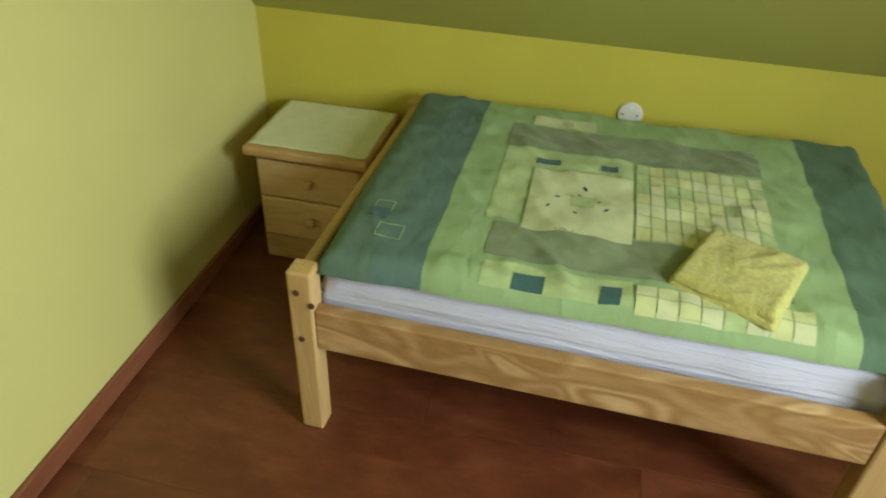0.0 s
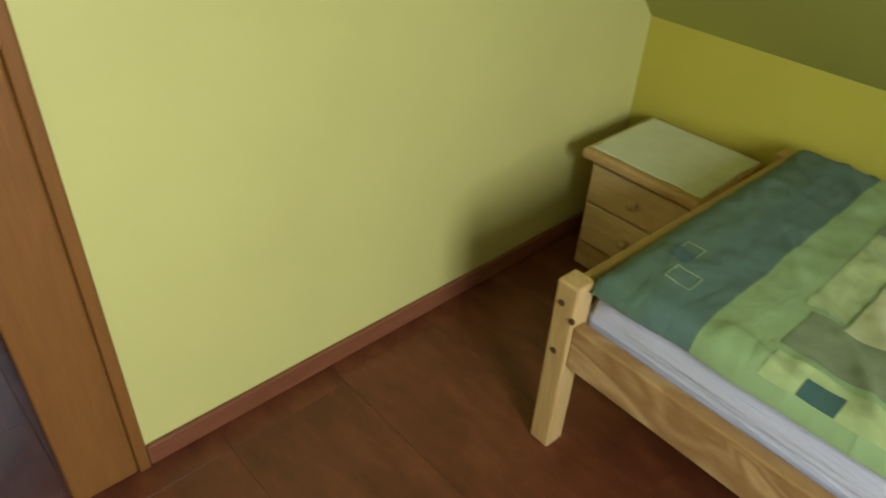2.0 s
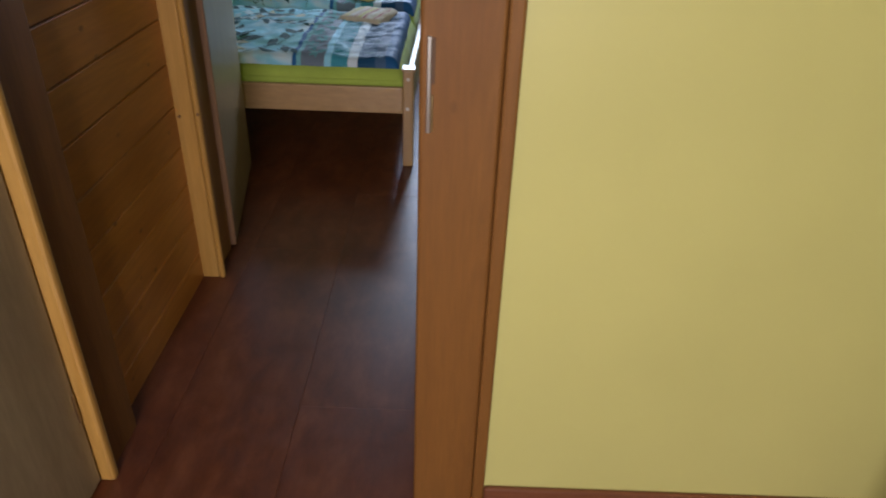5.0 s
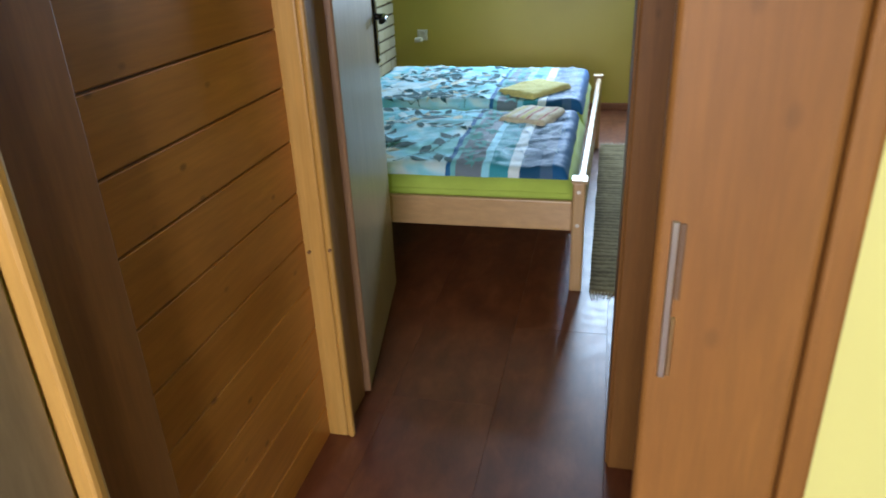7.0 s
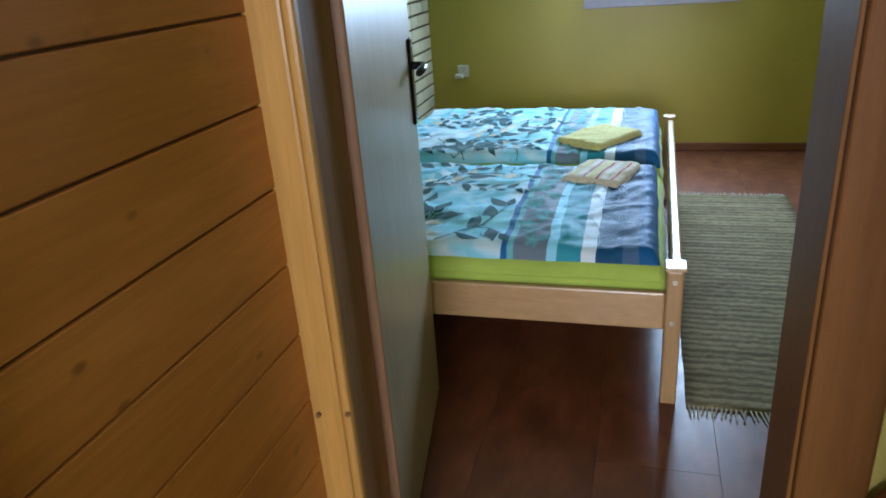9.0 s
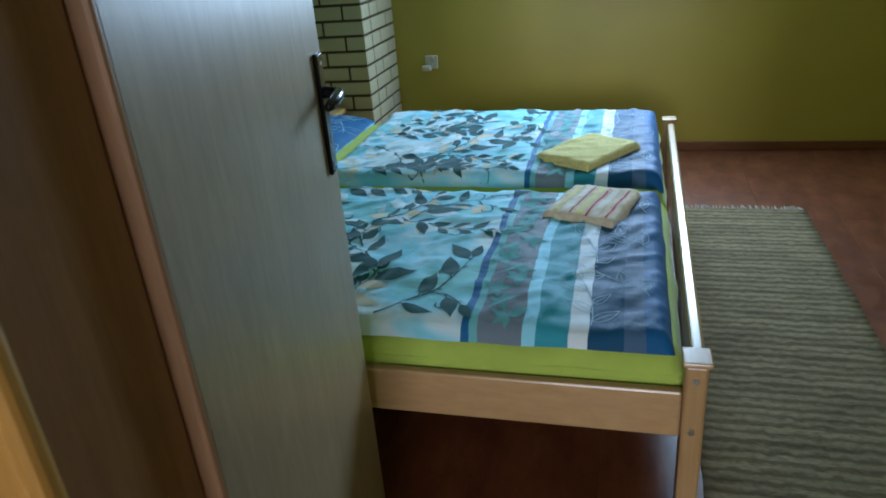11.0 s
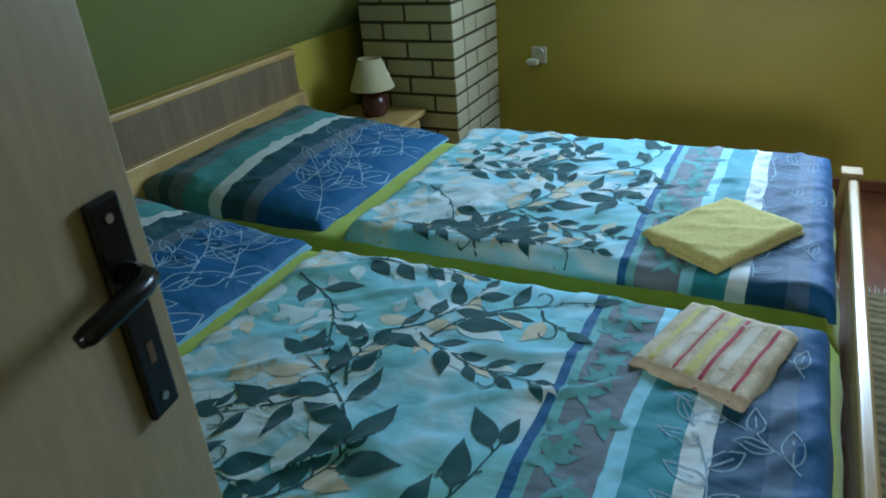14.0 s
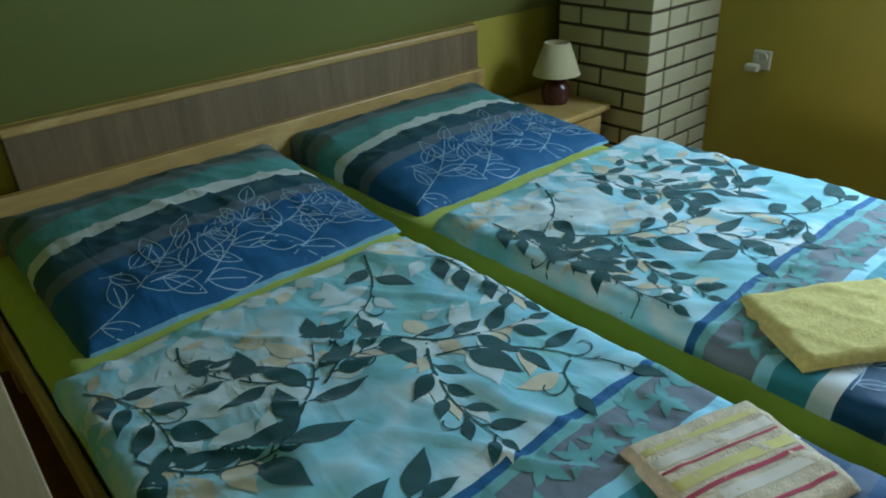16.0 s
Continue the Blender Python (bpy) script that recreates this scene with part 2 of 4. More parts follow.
def single(name, bm, material, label, category, kind="", smooth=False, group=""):
    """A top-level thing of one mesh, with its origin at its base."""
    pts = [v.co for v in bm.verts]
    base = Vector(((min(p.x for p in pts) + max(p.x for p in pts)) / 2, (min(p.y for p in pts) + max(p.y for p in pts)) / 2, min(p.z for p in pts)))
    bm.normal_update()
    bm.transform(Matrix.Translation(-base))
    data = bpy.data.meshes.new(name)
    bm.to_mesh(data)
    bm.free()
    for m in material if isinstance(material, (list, tuple)) else (material,):
        data.materials.append(m)
    if smooth:
        data.polygons.foreach_set("use_smooth", [True] * len(data.polygons))
    ob = new(name, data)
    ob.location = base
    BASES[ob.name] = base
    return tagged(ob, label, category, group, kind)


# ---- structure ----
XL, XR = -1.98, 2.228          # knee walls of the second and the first room
Y0, Y1 = -3.1, 4.892           # gables
DOOR_H = 1.98
TOP = 2.36

# floor: a base under loose boards
floor = single("floor", boxm((-2.2, -3.3, -0.12), (2.45, 5.05, -0.012)), GROOVE, "red-brown laminate floor laid in long boards", "floor", "structure")


def wall(name, boxes, material, label):
    bm = bmesh.new()
    for lo, hi in boxes:
        box(bm, lo, hi)
    return single(name, bm, material, label, "wall", "structure")


L1, R1 = -0.445, 0.366         # first doorway, rough opening
L2, R2 = -0.44, 0.335          # second doorway
wall("wall_partition_1", [((-2.1, 0, 0), (L1, 0.19, 2.5)), ((R1, 0, 0), (2.35, 0.19, 2.5)), ((L1, 0, DOOR_H), (R1, 0.19, 2.5))], WALL1, "lime-yellow painted partition wall with a doorway")
wall("wall_partition_2", [((-2.1, 0.935, 0), (L2, 1.11, 2.5)), ((R2, 0.935, 0), (2.35, 1.11, 2.5)), ((L2, 0.935, DOOR_H), (R2, 1.11, 2.5))], HALLW, "yellow painted partition wall with a second doorway")
wall("wall_knee_1", [((XR, -3.1, 0), (XR + 0.12, 0, 0.80))], KNEE1, "strong yellow knee wall under the roof slope")
wall("wall_knee_2", [((XL - 0.12, 1.11, 0), (XL, 4.892, 0.90))], WALL2, "mustard yellow knee wall under the roof slope")
wall("wall_side_1", [((-1.72, -3.1, 0), (-1.6, 0, 2.5))], WALL1, "plain lime-yellow side wall")
wall("wall_side_2", [((2.0, 1.11, 0), (2.12, 4.892, 2.5))], WALL2, "plain mustard side wall")
wall("wall_hall_end", [((1.7, 0.19, 0), (1.8, 0.935, 2.5))], HALLW, "plain yellow wall at the end of the hall")
wall("wall_hall_back", [((-0.62, 0.19, 0), (-0.4775, 0.935, 2.5))], TONGUE, "dark backing wall behind the pine planks")


def gable(name, y0, y1, x0, x1, z0, z1, material, label):
    return wall(name, [((-2.2, y0, 0), (x0, y1, 2.6)), ((x1, y0, 0), (2.4, y1, 2.6)), ((x0, y0, 0), (x1, y1, z0)), ((x0, y0, z1), (x1, y1, 2.6))], material, label)


gable("wall_gable_1", Y0 - 0.15, Y0, -0.35, 0.55, 0.92, 2.08, WALL1, "lime-yellow gable wall with a window")
gable("wall_gable_2", Y1, Y1 + 0.15, -0.30, 0.60, 0.985, 2.06, WALL2, "mustard gable wall with a window above the rug")


def sloped(name, knee_x, knee_z, y0, y1, sign, material, label, rise=1.0):
    """A roof slope that climbs from the knee wall towards the ridge."""
    bm = bmesh.new()
    run = (TOP - knee_z) / rise
    prof = [(knee_x, knee_z), (knee_x + sign * run, TOP), (knee_x + sign * run, TOP + 0.16), (knee_x - sign * 0.16, knee_z)]
    a, b = [[bm.verts.new((x, y, z)) for x, z in prof] for y in (y0, y1)]
    bm.faces.new(a), bm.faces.new(b[::-1])
    for k in range(4):
        bm.faces.new((a[k], b[k], b[(k + 1) % 4], a[(k + 1) % 4]))
    bmesh.ops.recalc_face_normals(bm, faces=bm.faces)
    return single(name, bm, material, label, "ceiling", "structure")


sloped("ceiling_slope_1", XR, 0.715, -3.1, 0.0, -1, SLOPE1, "yellow sloping attic ceiling, shaded to olive in its colour")
sloped("ceiling_slope_2", XL, 0.79, 1.11, 4.892, 1, SLOPE2, "soft green painted sloping attic ceiling")
single("ceiling", boxm((-2.2, -3.3, TOP + 0.004), (2.45, 5.05, TOP + 0.1)), CEIL, "plain pale flat attic ceiling", "ceiling", "structure")


def window(name, x0, x1, z0, z1, y, depth, sill_y):
    """A casement in the gable: frame, two panes and an inner sill."""
    w = thing(name, ((x0 + x1) / 2, y, z0), "white framed gable window with an inner sill", "window", "", "structure")
    bm = bmesh.new()
    t = 0.055
    box(bm, (x0, y, z0), (x0 + t, y + depth, z1), 0.004)
    box(bm, (x1 - t, y, z0), (x1, y + depth, z1), 0.004)
    box(bm, (x0 + t, y, z0), (x1 - t, y + depth, z0 + t), 0.004)
    box(bm, (x0 + t, y, z1 - t), (x1 - t, y + depth, z1), 0.004)
    xm = (x0 + x1) / 2
    box(bm, (xm - 0.03, y, z0 + t), (xm + 0.03, y + depth, z1 - t), 0.004)
    part("window_frame", bm, WHITE, w)
    for a, b in ((x0 + t, xm - 0.03), (xm + 0.03, x1 - t)):
        p = part("pane", boxm((a, y + depth * 0.4, z0 + t), (b, y + depth * 0.6, z1 - t)), GLASS, w)
        p.visible_shadow = False
    lo, hi = sorted((sill_y, y))
    part("window_sill", boxm((x0 - 0.02, lo, z0 - 0.036), (x1 + 0.02, hi, z0 - 0.002), 0.006), SILL, w, "lilac-grey window sill board, darkened against the window lamp")
    return w


LILAC = plain("board_lilac_grey", (0.46, 0.44, 0.54), 0.5)
# sill lilac made much darker to offset the glare of the window lamp
SILL = plain("sill_lilac_grey_darkened", (0.10, 0.095, 0.13), 0.6)
GLASS, gnt, gb = nodes_of("window_glass", 0.02)
gb.inputs["Transmission Weight"].default_value = 1.0
gb.inputs["IOR"].default_value = 1.1
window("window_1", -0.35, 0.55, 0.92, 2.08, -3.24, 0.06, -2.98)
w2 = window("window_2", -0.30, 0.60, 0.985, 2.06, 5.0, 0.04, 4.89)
# added upright board: screens the sill and reveal that the lamp overlights
part("sill_screen_board", boxm((-0.325, 4.868, 0.948), (0.625, 4.891, 1.045), 0.005), LILAC, w2, "lilac-grey board added to hide the overlit window sill")


def baseboard(boxes, material=BASEB):
    bm = bmesh.new()
    for lo, hi in boxes:
        box(bm, lo, hi, 0.006)
    return single("baseboard", bm, material, "red-brown wooden baseboard along the wall foot", "baseboard", "structure")


baseboard([((0.488, -0.014, 0), (XR - 0.014, 0.0, 0.062))])
baseboard([((XR - 0.014, -3.1, 0), (XR, 0.0, 0.062))])
baseboard([((-1.37, Y1 - 0.014, 0), (2.0, Y1, 0.055))])
baseboard([((0.445, 0.921, 0), (1.7, 0.935, 0.055))])
baseboard([((XL, 1.11, 0), (XL + 0.014, Y1, 0.055))])
baseboard([((1.986, 1.11, 0), (2.0, Y1 - 0.014, 0.055))])

# ---- first doorway ----
d1 = thing("door_1", (-0.05, 0.09, 0), "varnished brown wooden door frame of the first bedroom", "door frame", "", "structure")
part("casing", boxm((0.322, -0.012, 0), (0.4605, 0.012, DOOR_H + 0.04), 0.008, 4), JAMB, d1, "wide varnished brown casing board")
part("outer_moulding", boxm((0.4605, -0.018, 0), (0.487, 0.0, DOOR_H + 0.06), 0.005), JAMB, d1)
part("lining", boxm((0.344, 0.0125, 0), (0.3655, 0.20, DOOR_H), 0.006), JAMB, d1, "brown door lining with a strike plate")
part("lining", boxm((-0.445, 0.045, 0), (-0.425, 0.205, DOOR_H), 0.003), JAMB, d1)
part("stop", boxm((-0.445, 0.02, 0), (-0.404, 0.045, DOOR_H), 0.008), CASING, d1, "honey coloured rounded door stop")
part("lining", boxm((-0.425, 0.0125, DOOR_H - 0.02), (0.344, 0.20, DOOR_H), 0.003), JAMB, d1)
part("casing", boxm((-0.445, -0.012, DOOR_H), (0.458, 0.012, DOOR_H + 0.11), 0.004), JAMB, d1)
sp = part("strike_plate", boxm((0.3345, -0.0150, 0.945), (0.3415, -0.0112, 1.108), 0.001, 1), STEEL, d1, "long bright steel strike plate")
part("latch_hole", boxm((0.3420, -0.0130, 1.030), (0.3475, -0.0116, 1.106), 0.001, 1), BOLT, sp, "dark latch recess")
part("lip", boxm((0.3420, -0.0142, 0.947), (0.3460, -0.0116, 1.012), 0.001, 1), BRASS, sp, "dull brass lip")

leaf1 = thing("door_leaf", (-0.44, -0.37, 0.01), "open beige laminate door leaf of the first bedroom", "door")
part("panel", boxm((-0.475, -0.735, 0.012), (-0.435, 0.014, DOOR_H - 0.02), 0.003), LEAF, leaf1)
for hz in (0.25, 1.7):
    part("hinge", tube(bmesh.new(), (-0.44, 0.008, hz - 0.04), (-0.44, 0.008, hz + 0.04), 0.007), STEEL, leaf1)

# ---- second doorway ----
d2 = thing("door_2", (-0.03, 1.02, 0), "wooden door frame of the second bedroom", "door frame", "", "structure")
bm = boxm((-0.478, 0.917, 0), (-0.412, 0.935, DOOR_H + 0.06), 0.006)
box(bm, (-0.411, 0.913, 0), (-0.392, 0.935, DOOR_H + 0.06), 0.007)
c2 = part("casing", bm, CASING, d2, "honey coloured pine casing with two screws")
for sx, sz in ((-0.456, 0.596), (-0.398, 0.605)):
    part("screw", tube(bmesh.new(), (sx, 0.9165, sz), (sx, 0.910, sz), 0.0045), GROOVE, c2)
part("casing", boxm((0.327, 0.915, 0), (0.427, 0.935, DOOR_H + 0.06), 0.006), JAMB, d2, "reddish brown casing board")
part("casing", boxm((-0.392, 0.915, DOOR_H), (0.327, 0.935, DOOR_H + 0.09), 0.006), JAMB, d2)
part("lining", boxm((-0.44, 0.935, 0), (-0.426, 1.118, DOOR_H), 0.003), LINING, d2, "grey-brown door lining")
part("lining", boxm((0.322, 0.935, 0), (0.335, 1.12, DOOR_H), 0.003), JAMB, d2)
part("lining", boxm((-0.426, 0.935, DOOR_H - 0.015), (0.322, 1.12, DOOR_H), 0.003), LINING, d2)

# open leaf, turned a little past square
HX, HY, TURN = -0.412, 1.137, radians(9.8)
leaf2 = thing("door_leaf", (HX, HY, 0.008), "open beige laminate door leaf with a black handle", "door")


def leaf_place(bm):
    """From leaf space (x out of the face, y along the leaf) to its opened place."""
    bm.transform(Matrix.Translation((HX, HY, 0)) @ Matrix.Rotation(TURN, 4, "Z"))
    return bm


part("panel", leaf_place(boxm((-0.04, 0.0, 0.01), (0.0, 0.735, DOOR_H - 0.02), 0.003)), LEAF, leaf2)
part("edge_strip", leaf_place(boxm((-0.042, -0.014, 0.01), (0.003, 0.0, DOOR_H - 0.02), 0.006)), EDGE, leaf2, "rounded beech edge strip")
bm = bmesh.new()
box(bm, (0.0, 0.668, 0.913), (0.009, 0.708, 1.143), 0.004, 3)
hp = part("handle_plate", leaf_place(bm), BLACK, leaf2, "black metal handle plate")
for z in (0.932, 1.124):
    part("screw", leaf_place(tube(bmesh.new(), (0.008, 0.688, z), (0.0105, 0.688, z), 0.0045)), STEEL, hp)
part("keyhole", leaf_place(boxm((0.0085, 0.684, 0.972), (0.0098, 0.692, 0.995))), BOLT, hp)
bm = bmesh.new()
path = [(0.0, 0.688, 1.070, 0.0125), (0.022, 0.688, 1.070, 0.0105), (0.036, 0.683, 1.070, 0.0105), (0.041, 0.668, 1.070, 0.0105), (0.042, 0.645, 1.0695, 0.0105), (0.041, 0.622, 1.067, 0.0105), (0.037, 0.602, 1.063, 0.0095), (0.033, 0.594, 1.061, 0.006)]
rings = []
for k, (x, y, z, r) in enumerate(path):
    a, b = Vector(path[max(k - 1, 0)][:3]), Vector(path[min(k + 1, len(path) - 1)][:3])
    q = (b - a).to_track_quat("Z", "X").to_matrix()
    rings.append([bm.verts.new(Vector((x, y, z)) + q @ Vector((r * math.cos(2 * math.pi * j / 14), r * math.sin(2 * math.pi * j / 14), 0))) for j in range(14)])
for a, b in zip(rings, rings[1:]):
    for j in range(14):
        bm.faces.new((a[j], a[(j + 1) % 14], b[(j + 1) % 14], b[j]))
bm.faces.new(rings[-1])
bmesh.ops.recalc_face_normals(bm, faces=bm.faces)
part("lever", leaf_place(bm), BLACK, hp, "curved black lever", True)

# stair handrail end on the hall wall
hr = thing("handrail", (0.6, 0.90, 0.35), "dark brown wooden handrail end screwed to the hall wall", "handrail")
bm = boxm((0.0, -0.022, -0.05), (0.75, 0.022, 0.045), 0.012, 3)
bm.transform(Matrix.Translation((0.43, 0.895, 0.565)) @ Matrix.Rotation(radians(35), 4, "Y"))
part("rail", bm, JAMB, hr)
bm = tube(bmesh.new(), (0.455, 0.874, 0.53), (0.455, 0.869, 0.53), 0.008)
part("screw_cap", bm, WHITE, hr, "white screw cap")

# ---- hall plank wall ----
planks = thing("plank_wall", (-0.48, 0.56, 0), "horizontal honey-brown pine planks with dark grooves", "wall cladding", "", "structure")
for k in range(18):
    z0 = -0.026 + 0.131 * k
    lo, hi = max(z0, 0.0), min(z0 + 0.1270, TOP)
    part("plank", boxm((-0.477, 0.19, lo), (-0.468, 0.935, hi), 0.0025, 2), PLANK, planks)

# ---- textiles ----


def quilt(x0, x1, y0, y1, z0, z1, nx, ny, soft, puff, seed, amp=0.006, freq=5.0, stretch=(1.0, 1.0), lean=0.0):
    """A soft slab: a height function for its top and a mesh with rounded, wavy borders."""
    off = Vector((seed * 3.7, seed * 1.9, 0.4))

    def height(x, y):
        d = min((x - x0), (x1 - x), (y - y0), (y1 - y))
        e = max(0.0, min(1.0, d / soft))
        rim = math.sqrt(max(0.0, 1 - (1 - e) ** 2))
        p = Vector((x * stretch[0], y * stretch[1], 0)) * freq + off
        w = noise.noise(p) + 0.5 * noise.noise(p * 2.3) + 0.25 * noise.noise(p * 4.9)
        fold = 1 - abs(noise.noise(Vector((x * 2.1 + y * 1.3, (y - x) * 6.0, seed)) * 1.4))
        back = lean * (1 - (x - x0) / (x1 - x0)) ** 1.3
        return z0 + back + (z1 - z0) * rim + (amp * w + amp * 0.9 * max(0, fold - 0.82) * 5 + puff * math.sin(math.pi * (x - x0) / (x1 - x0)) * math.sin(math.pi * (y - y0) / (y1 - y0))) * rim

    bm = bmesh.new()
    grid = []
    zs = [[height(x0 + (x1 - x0) * i / nx, y0 + (y1 - y0) * j / ny) for j in range(ny + 1)] for i in range(nx + 1)]

    def surface(x, y):
        """The height of the finished mesh, between its corners."""
        a, b = (x - x0) / (x1 - x0) * nx, (y - y0) / (y1 - y0) * ny
        i, j = min(max(int(a), 0), nx - 1), min(max(int(b), 0), ny - 1)
        a, b = a - i, b - j
        return (zs[i][j] * (1 - a) + zs[i + 1][j] * a) * (1 - b) + (zs[i][j + 1] * (1 - a) + zs[i + 1][j + 1] * a) * b

    for i in range(nx + 1):
        row = []
        for j in range(ny + 1):
            u, v = i / nx, j / ny
            x, y = x0 + (x1 - x0) * u, y0 + (y1 - y0) * v
            bx = 0.008 * noise.noise(Vector((seed, y * 7, 1.0))) * (1 if i in (0, nx) else 0)
            by = 0.008 * noise.noise(Vector((x * 7, seed, 2.0))) * (1 if j in (0, ny) else 0)
            row.append(bm.verts.new((x + bx, y + by, zs[i][j])))
        grid.append(row)
    for i in range(nx):
        for j in range(ny):
            bm.faces.new((grid[i][j], grid[i + 1][j], grid[i + 1][j + 1], grid[i][j + 1]))
    low = bmesh.ops.extrude_edge_only(bm, edges=[e for e in bm.edges if e.is_boundary])
    for v in low["geom"]:
        if isinstance(v, bmesh.types.BMVert):
            v.co.z = z0 - 0.002
    return bm, surface


LIMIT = [-99.0, 99.0, -99.0, 99.0]


def kept(p):
    """Holds a printed point inside the border of its cloth."""
    return Vector((min(max(p.x, LIMIT[0]), LIMIT[1]), min(max(p.y, LIMIT[2]), LIMIT[3])))


def strip(bm, pts, widths, height, lift, mi=0):
    """A printed line that lies on a cloth."""
    prev = None
    for k, (p, w) in enumerate(zip(pts, widths)):
        a, b = Vector(pts[max(k - 1, 0)]), Vector(pts[min(k + 1, len(pts) - 1)])
        t = (b - a).normalized()
        n = Vector((-t.y, t.x)) * w / 2
        p = Vector(p)
        row = [bm.verts.new((q.x, q.y, height(q.x, q.y) + lift)) for q in (kept(p - n), kept(p + n))]
        if prev:
            f = bm.faces.new((prev[0], row[0], row[1], prev[1]))
            f.material_index = mi
        prev = row


def leaf_shape(bm, base, tip, fat, height, lift, mi=0, bend=0.0):
    """A printed pointed leaf that follows the cloth."""
    base, tip = Vector(base), Vector(tip)
    ax = tip - base
    n = Vector((-ax.y, ax.x))
    prev = None
    K = 12
    for k in range(K + 1):
        s = k / K
        w = fat * (math.sin(math.pi * s ** 0.72)) ** 1.25 if 0 < s < 1 else 0.004
        c = base + ax * s + n * bend * math.sin(math.pi * s)
        row = []
        for q in (-0.5, -0.25, 0.0, 0.25, 0.5):
            p = kept(c + n * w * q)
            row.append(bm.verts.new((p.x, p.y, height(p.x, p.y) + lift)))
        if prev:
            for j in range(4):
                f = bm.faces.new((prev[j], row[j], row[j + 1], prev[j + 1]))
                f.material_index = mi
        prev = row


def outline(bm, base, tip, fat, height, lift, width=0.003, mi=0):
    """A leaf drawn as a thin line, with its midrib."""
    base, tip = Vector(base), Vector(tip)
    ax = tip - base
    n = Vector((-ax.y, ax.x))
    for side in (-1, 1):
        pts = [base + ax * (k / 8) + n * side * fat * 0.5 * math.sin(math.pi * (k / 8) ** 0.8) for k in range(9)]
        strip(bm, pts, [width] * 9, height, lift, mi)
    strip(bm, [base, base + ax * 0.35, base + ax * 0.7], [width] * 3, height, lift, mi)


def sprig(bm, p, ang, length, height, lift, width, r, leaves=6):
    """A bent stem with outlined leaves on both sides."""
    pts, a = [], ang
    p = Vector(p)
    for k in range(12):
        pts.append(p.copy())
        p = p + Vector((math.cos(a), math.sin(a))) * length / 11
        a += 0.05
    strip(bm, pts, [width] * 12, height, lift)
    for k in range(leaves):
        i = 1 + int(k * 9.5 / leaves)
        t = pts[i + 1] - pts[i]
        b = math.atan2(t.y, t.x) + (0.75 + 0.25 * r.random()) * (1 if k % 2 else -1)
        L = length * (0.26 + 0.14 * r.random())
        outline(bm, pts[i], pts[i] + Vector((math.cos(b), math.sin(b))) * L, 0.42, height, lift, width)
    outline(bm, pts[-1], pts[-1] + (pts[-1] - pts[-2]).normalized() * length * 0.28, 0.42, height, lift, width)


def patch(bm, x0, x1, y0, y1, height, lift, mi=0, n=8, jag=0.0):
    """A printed or sewn rectangle that follows the cloth."""
    n = max(n, int(max(x1 - x0, y1 - y0) / 0.01))
    grid = []
    for i in range(n + 1):
        row = []
        for j in range(n + 1):
            x, y = x0 + (x1 - x0) * i / n, y0 + (y1 - y0) * j / n
            if jag:
                x += jag * noise.noise(Vector((y * 14, x0 * 9, 3.0)))
                y += jag * noise.noise(Vector((x * 14, y0 * 9, 8.0)))
            row.append(bm.verts.new((x, y, height(x, y) + lift)))
        grid.append(row)
    for i in range(n):
        for j in range(n):
            f = bm.faces.new((grid[i][j], grid[i + 1][j], grid[i + 1][j + 1], grid[i][j + 1]))
            f.material_index = mi


def banded(name, axis, lo, hi, stops, warp=0.02, gloss=0.75, cloud=None):
    """Cloth with bands of colour across one axis; cloud: soft patches over the first band."""
    m, nt, b = nodes_of(name, gloss, 0, 0.16)
    tc = nt.nodes.new("ShaderNodeTexCoord")
    sep = nt.nodes.new("ShaderNodeSeparateXYZ")
    nt.links.new(tc.outputs["Object"], sep.inputs[0])
    fac = sep.outputs["xyz".index(axis)]
    wob = noise_tex(nt, coords(nt), 5, 2)
    add = nt.nodes.new("ShaderNodeMath")
    add.operation = "MULTIPLY_ADD"
    add.inputs[1].default_value = warp
    nt.links.new(wob, add.inputs[0])
    nt.links.new(fac, add.inputs[2])
    mr = nt.nodes.new("ShaderNodeMapRange")
    mr.inputs["From Min"].default_value, mr.inputs["From Max"].default_value = lo + warp / 2, hi + warp / 2
    nt.links.new(add.outputs[0], mr.inputs["Value"])
    col = ramp(nt, mr.outputs[0], stops, "CONSTANT")
    if cloud:
        soft = noise_tex(nt, coords(nt, (1, 1, 1)), 3.6, 3, 0.5, 0.6)
        c = ramp(nt, soft, cloud)
        edge = ramp(nt, mr.outputs[0], [(0.0, (1, 1, 1)), (stops[1][0], (0, 0, 0))], "CONSTANT")
        col = mix(nt, "MIX", edge, col, c)
    nt.links.new(col, b.inputs["Base Color"])
    b.inputs["Sheen Weight"].default_value = 0.04
    crease = mix(nt, "ADD", 0.12, noise_tex(nt, coords(nt, (1, 2.2, 1)), 6, 3, 0.5, 1.2), noise_tex(nt, coords(nt), 700, 2))
    bump(nt, b, crease, 0.38, 0.016)
    return m


TEAL_D = cloth_mat("print_dark_teal", (0.012, 0.082, 0.095), 0.2)
CREAM_P = cloth_mat("print_cream", (0.56, 0.53, 0.42), 0.1)
WHITE_P = cloth_mat("print_pale_blue_white", (0.54, 0.69, 0.75), 0.1)
AQUA_P = cloth_mat("print_aqua", (0.10, 0.33, 0.36), 0.15)
LINE_P = cloth_mat("print_pale_line", (0.30, 0.46, 0.60), 0.1)

# ---- first bedroom: bed ----
bed1 = thing("bed", (1.7, -1.15, 0), "pale pine single bed with a white sheet under the roof slope", "bed")


